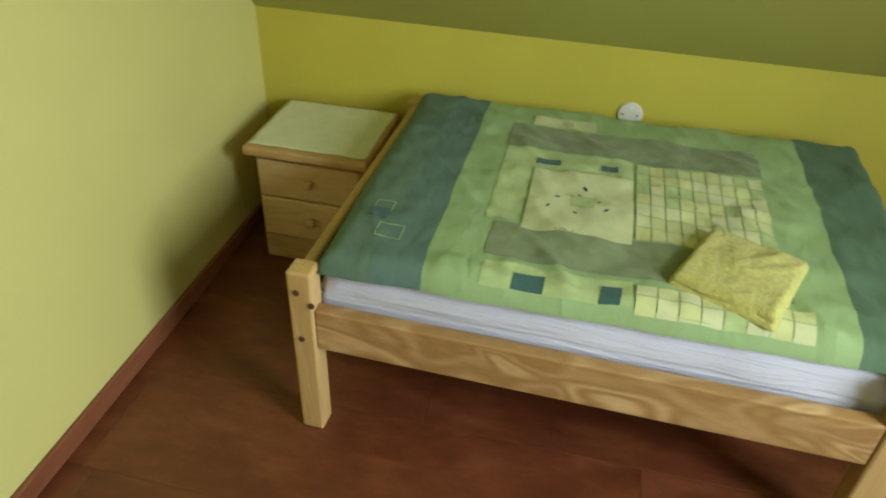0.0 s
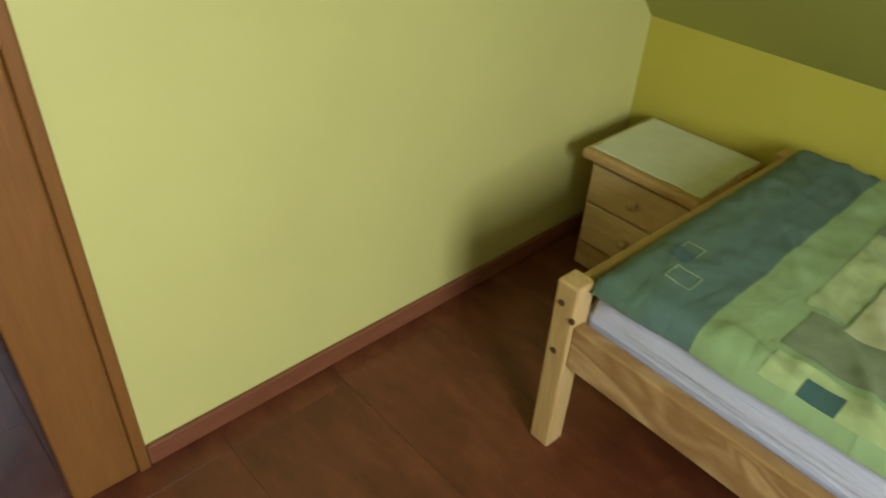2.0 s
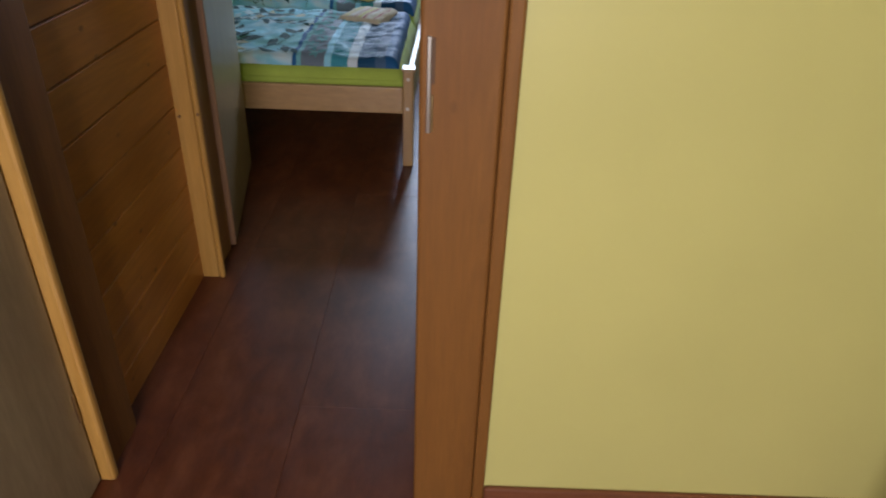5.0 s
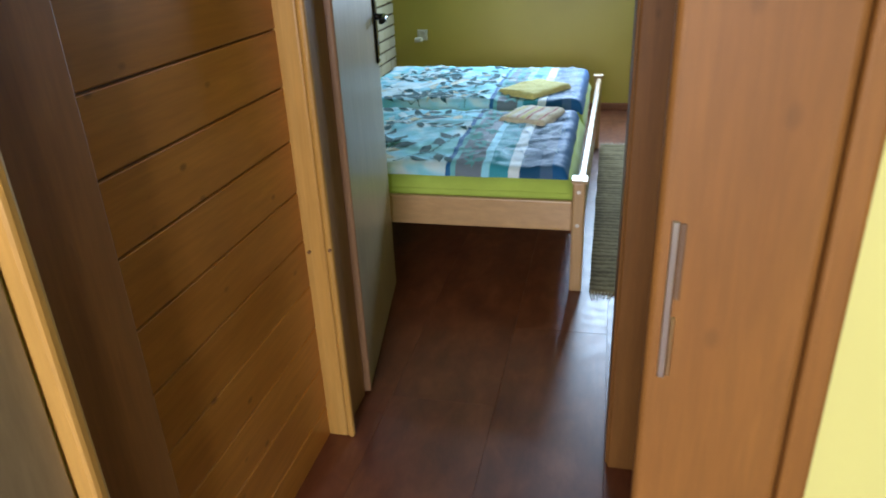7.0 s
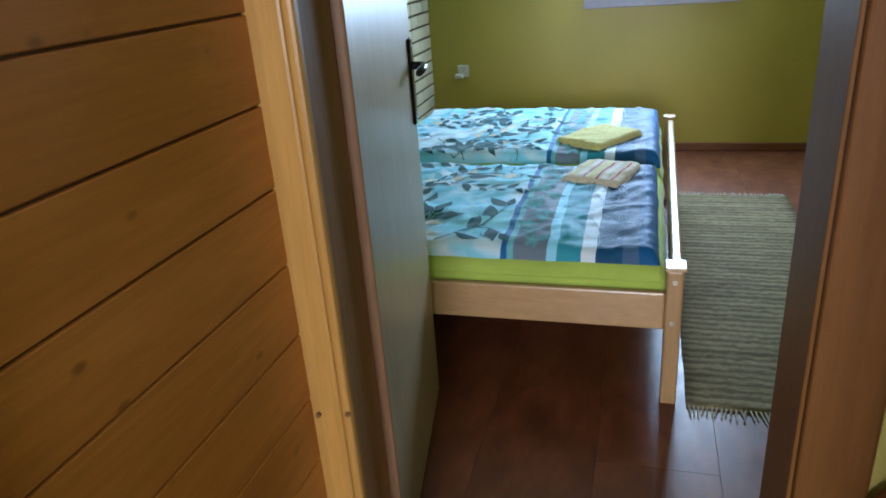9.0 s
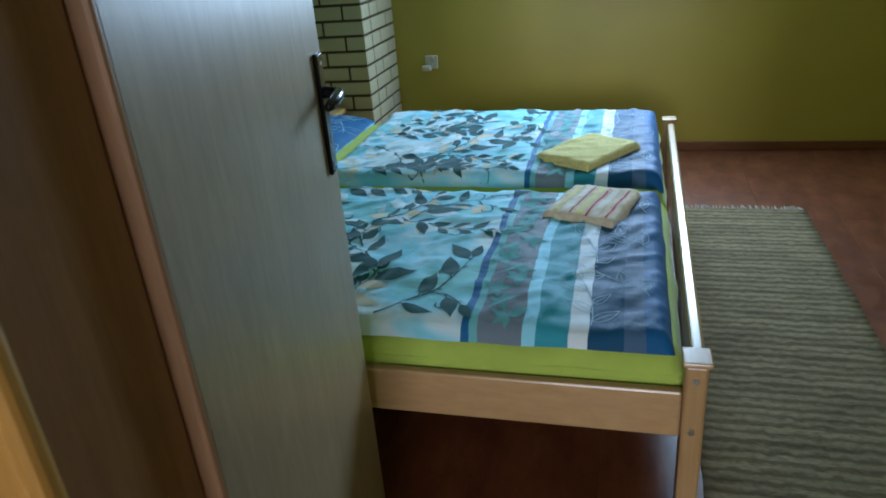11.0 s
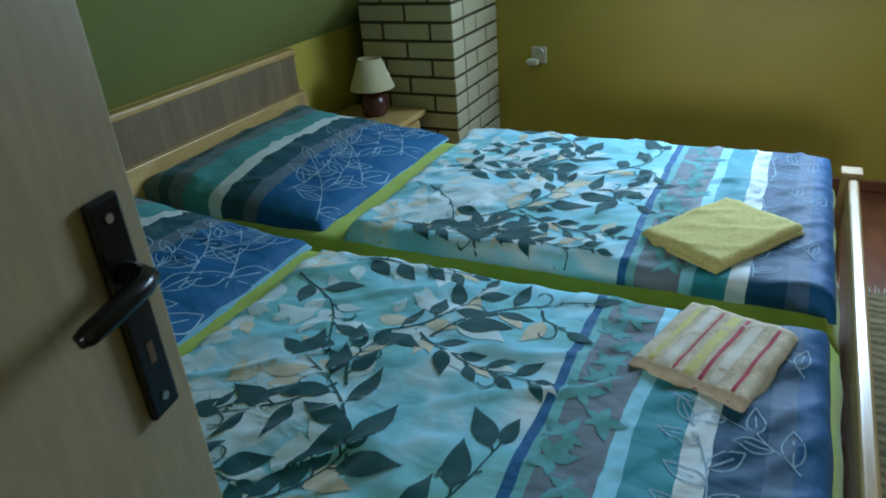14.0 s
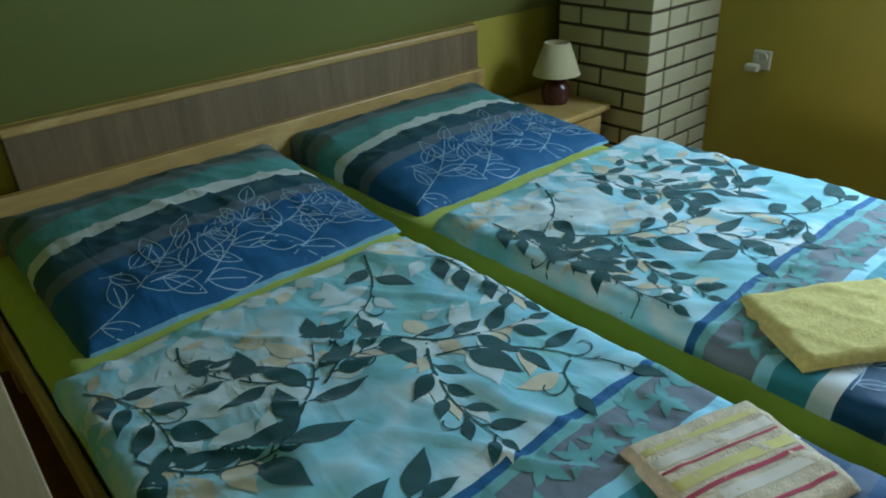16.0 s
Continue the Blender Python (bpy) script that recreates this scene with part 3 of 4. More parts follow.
def post(bed, x0, x1, y0, y1, h, material, bolts, face):
    p = part("post", boxm((x0, y0, 0), (x1, y1, h), 0.006), material, bed)
    for by, bz in bolts:
        if face == "x":
            bm = tube(bmesh.new(), (x0 + 0.001, by, bz), (x0 - 0.0025, by, bz), 0.0075)
        else:
            bm = tube(bmesh.new(), (by, y0 + 0.001, bz), (by, y0 - 0.003, bz), 0.0075)
        part("bolt", bm, BOLT if face == "x" else STEEL, p)
    return p


post(bed1, 1.226, 1.283, -0.568, -0.511, 0.494, PINE, ((-0.533, 0.441), (-0.535, 0.305), (-0.566, 0.411)), "x")
post(bed1, 1.226, 1.283, -1.81, -1.744, 0.494, PINE, ((-1.782, 0.441), (-1.782, 0.305)), "x")
post(bed1, 2.14, 2.195, -0.574, -0.509, 0.494, PINE, (), "x")
post(bed1, 2.14, 2.195, -1.81, -1.744, 0.494, PINE, (), "x")
part("side_rail", boxm((1.231, -1.744, 0.278), (1.266, -0.568, 0.393), 0.005), RAIL, bed1, "wide pine rail with wavy grain")
part("end_rail", boxm((1.283, -0.552, 0.29), (2.14, -0.526, 0.488), 0.009, 3), PINE_X, bed1)
part("end_rail", boxm((1.283, -1.793, 0.29), (2.14, -1.767, 0.488), 0.009, 3), PINE_X, bed1)
part("side_rail", boxm((2.155, -1.744, 0.278), (2.18, -0.574, 0.405), 0.006), PINE_Y, bed1)
part("slat_base", boxm((1.26, -1.76, 0.29), (2.15, -0.555, 0.315)), PINE_Y, bed1)

bm, _ = quilt(1.278, 2.15, -1.762, -0.556, 0.41, 0.488, 40, 46, 0.045, 0.0, 5, 0.004, 9)
matt1 = thing("mattress", (1.705, -1.159, 0.316), "white sheeted mattress on the pine bed frame", "mattress")
part("fitted_sheet", bm, SHEETW, matt1, "creased white fitted sheet", True)
part("side_band", boxm((1.280, -1.759, 0.316), (2.147, -0.559, 0.412), 0.02, 3), SHEETW, matt1)

bm, h1 = quilt(1.260, 2.18, -1.87, -0.565, 0.478, 0.530, 76, 96, 0.05, 0.008, 11, 0.0085, 7)
DG = banded("duvet_green_bands", "y", -0.6525, 0.6525, [(0.0, (0.10, 0.165, 0.095)), (0.152, (0.30, 0.42, 0.185)), (0.82, (0.115, 0.185, 0.145)), (0.90, (0.115, 0.18, 0.12))], 0.02, 0.85)
duv1 = single("duvet", bm, DG, "folded green patchwork duvet with dark green bands", "duvet", "", True)
GREY = cloth_mat("patch_grey_green", (0.20, 0.245, 0.12), 0.18)
CREAM = cloth_mat("patch_cream", (0.54, 0.57, 0.30), 0.10)
PALEG = cloth_mat("patch_pale_green", (0.39, 0.48, 0.20), 0.2)
YELLOWP = cloth_mat("patch_pale_yellow", (0.53, 0.56, 0.24), 0.12)
TEALP = cloth_mat("patch_slate_teal", (0.055, 0.115, 0.095), 0.12)
for name, mat_, boxes, label in (
    ("grey_patch", GREY, ((1.862, 2.009, -1.554, -0.891), (1.356, 1.488, -1.554, -0.917)), "grey-green fabric patch"),
    ("cream_patch", CREAM, ((1.472, 1.756, -1.230, -0.980),), "cream fabric patch"),
    ("side_patch", PALEG, ((1.504, 1.762, -0.973, -0.896), (1.762, 1.858, -1.228, -0.896), (1.274, 1.339, -1.233, -0.922)), "pale green fabric patch"),
    ("back_patch", CREAM, ((2.020, 2.088, -1.122, -0.943),), "cream fabric patch"),
    ("teal_patch", TEALP, ((1.783, 1.809, -1.043, -0.980), (1.786, 1.812, -1.191, -1.149), (1.275, 1.312, -1.054, -0.988), (1.273, 1.316, -1.212, -1.171), (1.425, 1.467, -0.680, -0.638)), "small slate-teal rectangle"),
    ("centre_patch", PALEG, ((1.593, 1.646, -1.140, -1.082),), "small green square"),
):
    for x0, x1, y0, y1 in boxes:
        bm = bmesh.new()
        lift = {"teal_patch": 0.0030, "centre_patch": 0.0032, "cream_patch": 0.0022, "grey_patch": 0.0018}.get(name, 0.0014)
        patch(bm, x0, x1, y0, y1, h1, lift, 0, 10, 0.004)
        part(name, bm, mat_, duv1, label, True)
rng = random.Random(4)
for rows_, cols_, (gx0, gx1, gy0, gy1) in ((7, 9, (1.493, 1.851, -1.549, -1.236)), (2, 8, (1.268, 1.333, -1.586, -1.24))):
    for i in range(rows_):
        for j in range(cols_):
            sx, sy = (gx1 - gx0) / rows_, (gy1 - gy0) / cols_
            bm = bmesh.new()
            x, y = gx0 + i * sx, gy0 + j * sy
            patch(bm, x + 0.0012, x + sx - 0.0012, y + 0.0012, y + sy - 0.0012, h1, 0.0026, 0, 6)
            part("quilt_square", bm, rng.choice((YELLOWP, YELLOWP, CREAM, PALEG)), duv1, "", True)
bm = bmesh.new()
for k in range(9):
    a, r = rng.random() * 6.28, 0.03 + 0.04 * rng.random()
    cx, cy = 1.61 + r * math.cos(a) * 1.2, -1.10 + r * math.sin(a)
    leaf_shape(bm, (cx, cy), (cx + 0.014 * math.cos(a + 1), cy + 0.016 * math.sin(a + 1)), 0.5, h1, 0.0028)
tagged(part("printed_dots", bm, TEAL_D, duv1, "small dark printed flecks", True), kind="stuff")
for x0, x1, y0, y1 in ((1.361, 1.409, -0.727, -0.67), (1.456, 1.498, -0.68, -0.638)):
    bm = bmesh.new()
    for a, b in (((x0, y0), (x1, y0)), ((x1, y0), (x1, y1)), ((x1, y1), (x0, y1)), ((x0, y1), (x0, y0))):
        pts = [Vector(a).lerp(Vector(b), s / 6) for s in range(7)]
        strip(bm, pts, [0.0022] * 7, h1, 0.0022)
    part("stitched_square", bm, PALEG, duv1, "pale stitched square outline", True)


def towel(name, place, turn, w, d, h, material, label, seed, stripes=None, smat=None):
    """A towel folded twice: two soft layers with a rounded fold."""
    t = thing(name, place, label, "towel")
    m = Matrix.Translation(place) @ Matrix.Rotation(radians(turn), 4, "Z")
    for k in range(2):
        z0, z1 = h * k / 2, h * (k + 1) / 2
        s = 0.006 * k
        bm, hh = quilt(-w / 2 + s, w / 2 - s * 0.5, -d / 2 + s, d / 2, z0, z1 + 0.002, 34, 26, h * 0.42, 0.004, seed + k, 0.0048, 13)
        bm.transform(m)
        part("layer", bm, material, t, "", True)
    if stripes:
        for pos, wd, mt in stripes:
            bm = bmesh.new()
            n = 16
            pts = [(pos * w, -d / 2 + 0.008 + (d - 0.014) * i / n) for i in range(n + 1)]
            strip(bm, pts, [wd] * (n + 1), hh, 0.0008)
            bm.transform(m)
            part("stripe", bm, mt, t, "", True)
    return t


towel("towel", (1.416, -1.450, h1(1.416, -1.450) - 0.003), -115, 0.223, 0.236, 0.03, TOWELY, "folded yellow terry towel lying on the green duvet", 21)

# the bed stands a little askew to the wall
PIVOT = Matrix.Translation((1.226, -0.54, 0)) @ Matrix.Rotation(radians(-1.3), 4, "Z") @ Matrix.Translation((-1.226, 0.54, 0))
for ob in (bed1, matt1):
    ob.matrix_basis = PIVOT @ ob.matrix_basis

# ---- first bedroom: nightstand ----
ns = thing("nightstand", (2.03, -0.30, 0), "small pine nightstand with two drawers beside the bed", "nightstand")
part("body", boxm((1.885, -0.47, 0.0), (2.2, -0.118, 0.392), 0.004), PINE, ns)
part("top", boxm((1.838, -0.492, 0.392), (2.205, -0.10, 0.424), 0.01, 3), PINE_Y, ns, "pine top with a moulded edge")
for z0, z1 in ((0.245, 0.372), (0.098, 0.238)):
    dr = part("drawer", boxm((1.868, -0.458, z0), (1.886, -0.13, z1), 0.005), DRAWER, ns)
    bm = bmesh.new()
    rings = lathe(bm, (0, 0, 0), [(0.007, 0), (0.007, 0.008), (0.015, 0.014), (0.017, 0.02), (0.013, 0.027), (0.004, 0.03)], 18)
    bm.faces.new(rings[-1])
    bm.transform(Matrix.Translation((1.868, -0.295, (z0 + z1) / 2 + 0.005)) @ Matrix.Rotation(radians(-90), 4, "Y"))
    part("knob", bm, PINE, dr, "turned pine knob", True)
part("plinth", boxm((1.878, -0.466, 0.0), (1.887, -0.122, 0.088), 0.003), PINE_Y, ns)
bm = bmesh.new()
patch(bm, 1.862, 2.185, -0.482, -0.112, lambda x, y: 0.4255 + 0.001 * noise.noise(Vector((x * 30, y * 30, 0))), 0, 0, 16, 0.006)
geo = bmesh.ops.extrude_face_region(bm, geom=list(bm.faces))
for v in geo["geom"]:
    if isinstance(v, bmesh.types.BMVert):
        v.co.z += 0.002
bmesh.ops.recalc_face_normals(bm, faces=bm.faces)
single("table_cloth", bm, LACE, "pale cream cloth with a wavy edge on the nightstand", "cloth", "", True)

bm = bmesh.new()
rings = lathe(bm, (0, 0, 0), [(0.038, 0), (0.038, 0.004), (0.035, 0.008), (0.012, 0.010)], 32)
bm.faces.new(rings[-1])
bm.transform(Matrix.Translation((XR, -1.219, 0.513)) @ Matrix.Rotation(radians(-90), 4, "Y"))
cap = single("junction_box_cover", bm, WHITE, "round white blanking cover on the yellow knee wall", "wall cover", "", False)
for dy in (-0.022, 0.022):
    part("screw", tube(bmesh.new(), (XR - 0.009, -1.219 + dy, 0.513), (XR - 0.0115, -1.219 + dy, 0.513), 0.003, None, 10), BOLT, cap)

# ---- second bedroom: double bed ----
bed2 = thing("double_bed", (-0.9, 2.9, 0), "pine double bed with a low foot rail and a wooden headboard", "bed")
for y0, y1, dx in ((1.905, 1.962, 0.0), (3.845, 3.90, 0.022)):
    p = post(bed2, 0.166 + dx, 0.214 + dx, y0, y1, 0.455, BED2_Z, ((0.190 + dx, 0.420), (0.188 + dx, 0.285)), "y")
    part("cap", boxm((0.160 + dx, y0 - 0.006, 0.455), (0.222 + dx, y1 + 0.004, 0.468), 0.004), BED2_Y, p, "flat pine post cap")
for y0, y1 in ((1.925, 1.95), (3.855, 3.88)):
    part("side_rail", boxm((-1.90, y0, 0.252), (0.166, y1, 0.374), 0.006), BED2, bed2, "pine side rail with wavy grain")
bm = boxm((-0.015, 0.0, 0.28), (0.015, 1.883, 0.452), 0.008, 3)
bm.transform(Matrix.Translation((0.197, 1.962, 0)) @ Matrix.Rotation(radians(-0.67), 4, "Z"))
part("foot_rail", bm, BED2_Y, bed2)
part("head_rail", boxm((-1.934, 1.93, 0.44), (-1.90, 3.924, 0.612), 0.004), PINE_Y, bed2, "pale pine head rail")
hb = part("headboard", boxm((-1.978, 2.12, 0.60), (-1.935, 3.922, 0.765), 0.003), PANEL, bed2, "grey-brown wood grain headboard panel")
part("top_moulding", boxm((-1.978, 2.115, 0.762), (-1.926, 3.925, 0.79), 0.008, 3), PINE_Y, hb, "pale pine top moulding")
for y in (1.93, 3.85):
    part("head_post", boxm((-1.96, y, 0), (-1.90, y + 0.05, 0.61), 0.006), BED2_Z, bed2)
part("slat_base", boxm((-1.90, 1.952, 0.29), (0.17, 3.853, 0.315)), BED2, bed2)

for y0, y1 in ((1.955, 2.90), (2.905, 3.85)):
    bm, _ = quilt(-1.895, 0.172, y0, y1, 0.40, 0.468, 60, 30, 0.05, 0.0, 7 + y0, 0.003, 7)
    mt = thing("mattress", (-0.86, (y0 + y1) / 2, 0.318), "lime green sheeted mattress on the double bed", "mattress", "mattresses of the double bed")
    part("fitted_sheet", bm, SHEETG, mt, "stretched lime green fitted sheet", True)
    part("side_band", boxm((-1.892, y0 + 0.003, 0.318), (0.169, y1 - 0.003, 0.402), 0.02, 3), SHEETG, mt)

# duvets: u runs from the head edge to the foot, v across
BLUE = [(0.0, (0.16, 0.52, 0.66)), (0.622, (0.012, 0.12, 0.30)), (0.637, (0.14, 0.42, 0.46)), (0.655, (0.145, 0.195, 0.245)), (0.735, (0.26, 0.64, 0.82)), (0.76, (0.03, 0.28, 0.37)), (0.82, (0.64, 0.73, 0.80)), (0.855, (0.006, 0.065, 0.15)), (0.915, (0.055, 0.115, 0.215)), (0.953, (0.005, 0.085, 0.235))]
DUVB = banded("duvet_turquoise_print", "x", -0.635, 0.635, BLUE, 0.03, 0.6, [(0.36, (0.60, 0.74, 0.80)), (0.45, (0.33, 0.65, 0.79)), (0.52, (0.21, 0.57, 0.71)), (0.62, (0.21, 0.55, 0.61)), (0.76, (0.40, 0.66, 0.60))])

SPRAYS = (  # stem from, to, bend, leaves, size
    (0.54, 0.20, 0.27, 0.49, -0.10, 7, 0.095),
    (0.40, 0.42, 0.23, 0.25, 0.12, 5, 0.078),
    (0.42, 0.42, 0.40, 0.58, 0.14, 5, 0.075),
    (0.50, 0.66, 0.79, 0.94, 0.12, 7, 0.088),
    (0.69, 0.87, 0.77, 0.78, -0.15, 2, 0.085),
    (0.46, 0.67, 0.76, 0.57, -0.10, 9, 0.055),
    (0.36, 0.60, 0.54, 0.92, -0.14, 8, 0.078),
    (0.57, 0.02, 0.76, 0.37, -0.14, 6, 0.090),
    (0.68, 0.14, 0.78, 0.07, 0.15, 2, 0.082),
    (0.36, 0.03, 0.52, 0.24, -0.12, 8, 0.088),
    (0.10, 0.02, 0.38, 0.10, 0.10, 7, 0.070),
    (0.10, 0.24, 0.24, 0.28, -0.22, 5, 0.050),
    (0.06, 0.82, 0.30, 0.56, 0.12, 7, 0.075),
    (0.16, 0.95, 0.48, 0.98, 0.05, 8, 0.070),
)
# the second cover is the same cloth, laid half a repeat further over
SHIFTED = tuple((u0, v0 + d, u1, v1 + d, bend, n, size) for u0, v0, u1, v1, bend, n, size in SPRAYS for d in (-0.44 if v0 + v1 > 0.9 else 0.52,)) + (
    (0.16, 0.07, 0.46, 0.03, 0.03, 8, 0.075), (0.42, 0.08, 0.73, 0.03, -0.04, 9, 0.058), (0.30, 0.10, 0.52, 0.05, 0.06, 6, 0.078))


def printed_duvet(y0, y1, seed, sprays, top, dx):
    x0, x1 = -1.125 + dx, 0.145 + dx
    LIMIT[:] = x0 + 0.006, x1 - 0.006, y0 + 0.006, y1 - 0.006
    bm, hh = quilt(x0, x1, y0, y1, 0.455, top, 110, 84, 0.045, 0.018, seed, 0.0105, 5.0, (0.7, 1.3))
    d = single("duvet", bm, DUVB, "turquoise duvet printed with leaves and blue stripes", "duvet", "", True, "duvets of the double bed")
    r = random.Random(12)
    w = y1 - y0

    def at(u, v):
        return Vector((x0 + u, y0 + 0.02 + v * (w - 0.04)))

    def hcl(x, y):
        return hh(min(max(x, x0 + 0.004), x1 - 0.004), min(max(y, y0 + 0.004), y1 - 0.004))

    dark, cream, pale, blot = bmesh.new(), bmesh.new(), bmesh.new(), bmesh.new()
    for u0, v0, u1, v1, bend, n, size in sprays:
        a, b = at(u0, v0), at(u1, v1)
        nrm = Vector((-(b - a).y, (b - a).x))
        pts = [a.lerp(b, k / 14) + nrm * bend * math.sin(math.pi * k / 14) for k in range(15)]
        strip(dark, pts, [0.0058 - 0.0002 * k for k in range(15)], hcl, 0.0017)
        for k in range(n):
            s = (k + 1) / (n + 0.4)
            i = min(int(s * 14), 13)
            p = pts[i].lerp(pts[i + 1], s * 14 - i)
            t = (pts[i + 1] - pts[i]).normalized()
            ang = math.atan2(t.y, t.x) + (0.62 + 0.3 * r.random()) * (1 if k % 2 else -1)
            L = size * (0.95 + 0.5 * r.random())
            stalk = p + Vector((math.cos(ang), math.sin(ang))) * 0.014
            strip(dark, [p, stalk], [0.004, 0.004], hcl, 0.0017)
            p = stalk
            q = p + Vector((math.cos(ang), math.sin(ang))) * L
            fat = 0.34 + 0.16 * r.random()
            if q.x > x0 + 0.80 or not y0 + 0.003 < q.y < y1 - 0.003:
                continue
            if u0 < 0.52 and r.random() > 0.45:
                turn2 = ang + 0.55 * (1 if r.random() > 0.5 else -1)
                leaf_shape(cream if r.random() > 0.6 else pale, p, p + Vector((math.cos(turn2), math.sin(turn2))) * L * 1.05, fat, hcl, 0.0010 + 0.00004 * (k % 5), 0, 0.1)
            pick = r.random()
            head = p.x - x0 < 0.26
            if u0 > 0.3 and pick > 0.86:
                leaf_shape(cream, p, q, fat, hcl, 0.0013, 0, 0.08)
            elif head and pick > 0.45:
                leaf_shape(pale, p, q, fat, hcl, 0.0013, 0, -0.08)
            else:
                leaf_shape(dark, p, q, fat, hcl, 0.0018 + 0.00004 * (k % 4), 0, 0.1 * (r.random() - 0.5))
        tip, t = pts[-1], (pts[-1] - pts[-2]).normalized()
        leaf_shape(dark, tip, tip + t * size * 0.8, 0.45, hcl, 0.0018)
        # curled tendril
        side = 1 if r.random() > 0.5 else -1
        ang, p = math.atan2(t.y, t.x) + side * 0.6, pts[10]
        curl = []
        for k in range(16):
            curl.append(p.copy())
            p = p + Vector((math.cos(ang), math.sin(ang))) * 0.006
            ang += side * (0.06 + 0.03 * k)
        strip(dark, curl, [0.0034] * 16, hcl, 0.0018)
    for k in range(90):
        u, v = 0.02 + 0.46 * r.random() ** 1.3, r.random()
        p = at(u, v)
        ang, L = r.random() * 6.28, 0.05 + 0.06 * r.random()
        q = p + Vector((math.cos(ang), math.sin(ang))) * L
        leaf_shape(pale if k % 4 else cream, p, q, 0.5, hcl, 0.0006 + 0.00006 * (k % 5))
    # small aqua sprigs on the grey band
    for k in range(15):
        p = at(0.842 + 0.07 * r.random(), (k + 0.5) / 15)
        for j in range(5):
            ang = 0.6 + j * 1.3 + r.random()
            leaf_shape(blot, p, p + Vector((math.cos(ang), math.sin(ang))) * (0.036 + 0.02 * r.random()), 0.46, hcl, 0.001)
    tagged(part("dark_leaf_print", dark, TEAL_D, d, "dark teal printed leaves and stems", True), kind="stuff")
    tagged(part("cream_leaf_print", cream, CREAM_P, d, "cream printed leaves", True), kind="stuff")
    tagged(part("pale_leaf_print", pale, WHITE_P, d, "pale blue-white printed leaves", True), kind="stuff")
    tagged(part("sprig_print", blot, AQUA_P, d, "aqua sprigs on the grey band", True), kind="stuff")
    lines = bmesh.new()
    for k in range(6):
        q = at(1.09 + 0.13 * (k % 2), (k + 0.15) / 6.4)
        sprig(lines, q, 1.57 + (0.5 if k % 2 else -0.3) + 0.3 * r.random(), 0.21, hcl, 0.001, 0.0026, r, 4)
    tagged(part("outline_print", lines, LINE_P, d, "pale outlined leaves on the blue foot bands", True), kind="stuff")
    return hcl


TOP_A = printed_duvet(1.948, 2.862, 31, SPRAYS, 0.496, 0.0)
TOP_B = printed_duvet(2.945, 3.895, 47, SHIFTED, 0.512, 0.014)

PILL = [(0.0, (0.13, 0.19, 0.19)), (0.10, (0.045, 0.11, 0.115)), (0.16, (0.13, 0.19, 0.20)), (0.24, (0.07, 0.29, 0.29)), (0.39, (0.58, 0.66, 0.66)), (0.46, (0.016, 0.08, 0.115)), (0.58, (0.10, 0.15, 0.20)), (0.65, (0.004, 0.095, 0.235)), (0.988, (0.16, 0.38, 0.52))]
PILLM = banded("pillow_blue_stripes", "x", -0.361, 0.361, PILL, 0.012, 0.6)


def pillow(x0, x1, y0, y1, seed):
    LIMIT[:] = x0 + 0.006, x1 - 0.006, y0 + 0.006, y1 - 0.006
    bm, hh = quilt(x0, x1, y0, y1, 0.464, 0.508, 54, 60, 0.12, 0.050, seed, 0.011, 5, (0.8, 1.0), 0.075)
    p = single("pillow", bm, PILLM, "blue and teal striped pillow with outlined leaves", "pillow", "", True, "pillows of the double bed")
    r = random.Random(8)
    lines = bmesh.new()

    def hcl(x, y):
        return hh(min(max(x, x0 + 0.004), x1 - 0.004), min(max(y, y0 + 0.004), y1 - 0.004))

    for k in range(9):
        q = (x0 + (x1 - x0) * (0.95, 0.72, 0.86)[k % 3], y0 + (y1 - y0) * (0.03 + k / 10))
        sprig(lines, q, (1.85, 1.15, 1.5)[k % 3] + 0.35 * r.random(), (0.36, 0.27, 0.33)[k % 3], hcl, 0.001, 0.0025, r, 4)
    tagged(part("outline_print", lines, LINE_P, p, "pale outlined leaves", True), kind="stuff")
    dark = bmesh.new()
    for k in range(6):
        c = Vector((x0 + (x1 - x0) * 0.52, y0 + (y1 - y0) * (k + 0.5) / 6))
        for j in range(3):
            ang = r.random() * 6.28
            leaf_shape(dark, c, c + Vector((math.cos(ang), math.sin(ang))) * 0.055, 0.42, hcl, 0.0009)
    tagged(part("dark_leaf_print", dark, TEAL_D, p, "dark teal printed leaves", True), kind="stuff")


pillow(-1.898, -1.176, 2.03, 2.885, 3)
pillow(-1.905, -1.195, 2.965, 3.86, 9)

LIMIT[:] = -99.0, 99.0, -99.0, 99.0
RED_P = cloth_mat("stripe_dark_pink", (0.42, 0.06, 0.10), 0.1)
PINKT = cloth_mat("towel_cream_pink_terry", (0.64, 0.55, 0.42), 0.14, 0.95, 230, 60, 0.005)
YEL_P = cloth_mat("stripe_pale_yellow", (0.60, 0.55, 0.22), 0.1)
WHT_P = cloth_mat("stripe_off_white", (0.66, 0.62, 0.56), 0.1)
towel("towel", (-0.069, 2.675, TOP_A(-0.069, 2.675) - 0.003), -17, 0.233, 0.279, 0.028, PINKT, "folded cream towel with pink stripes on the turquoise duvet", 33,
      ((-0.32, 0.012, YEL_P), (-0.20, 0.02, WHT_P), (-0.12, 0.005, RED_P), (0.0, 0.02, YEL_P), (0.10, 0.008, RED_P), (0.2, 0.02, WHT_P), (0.36, 0.007, RED_P)))
towel("towel", (-0.111, 3.178, TOP_B(-0.111, 3.178) - 0.003), -33, 0.242, 0.333, 0.022, TOWELG, "folded soft yellow terry towel on the turquoise duvet", 38)

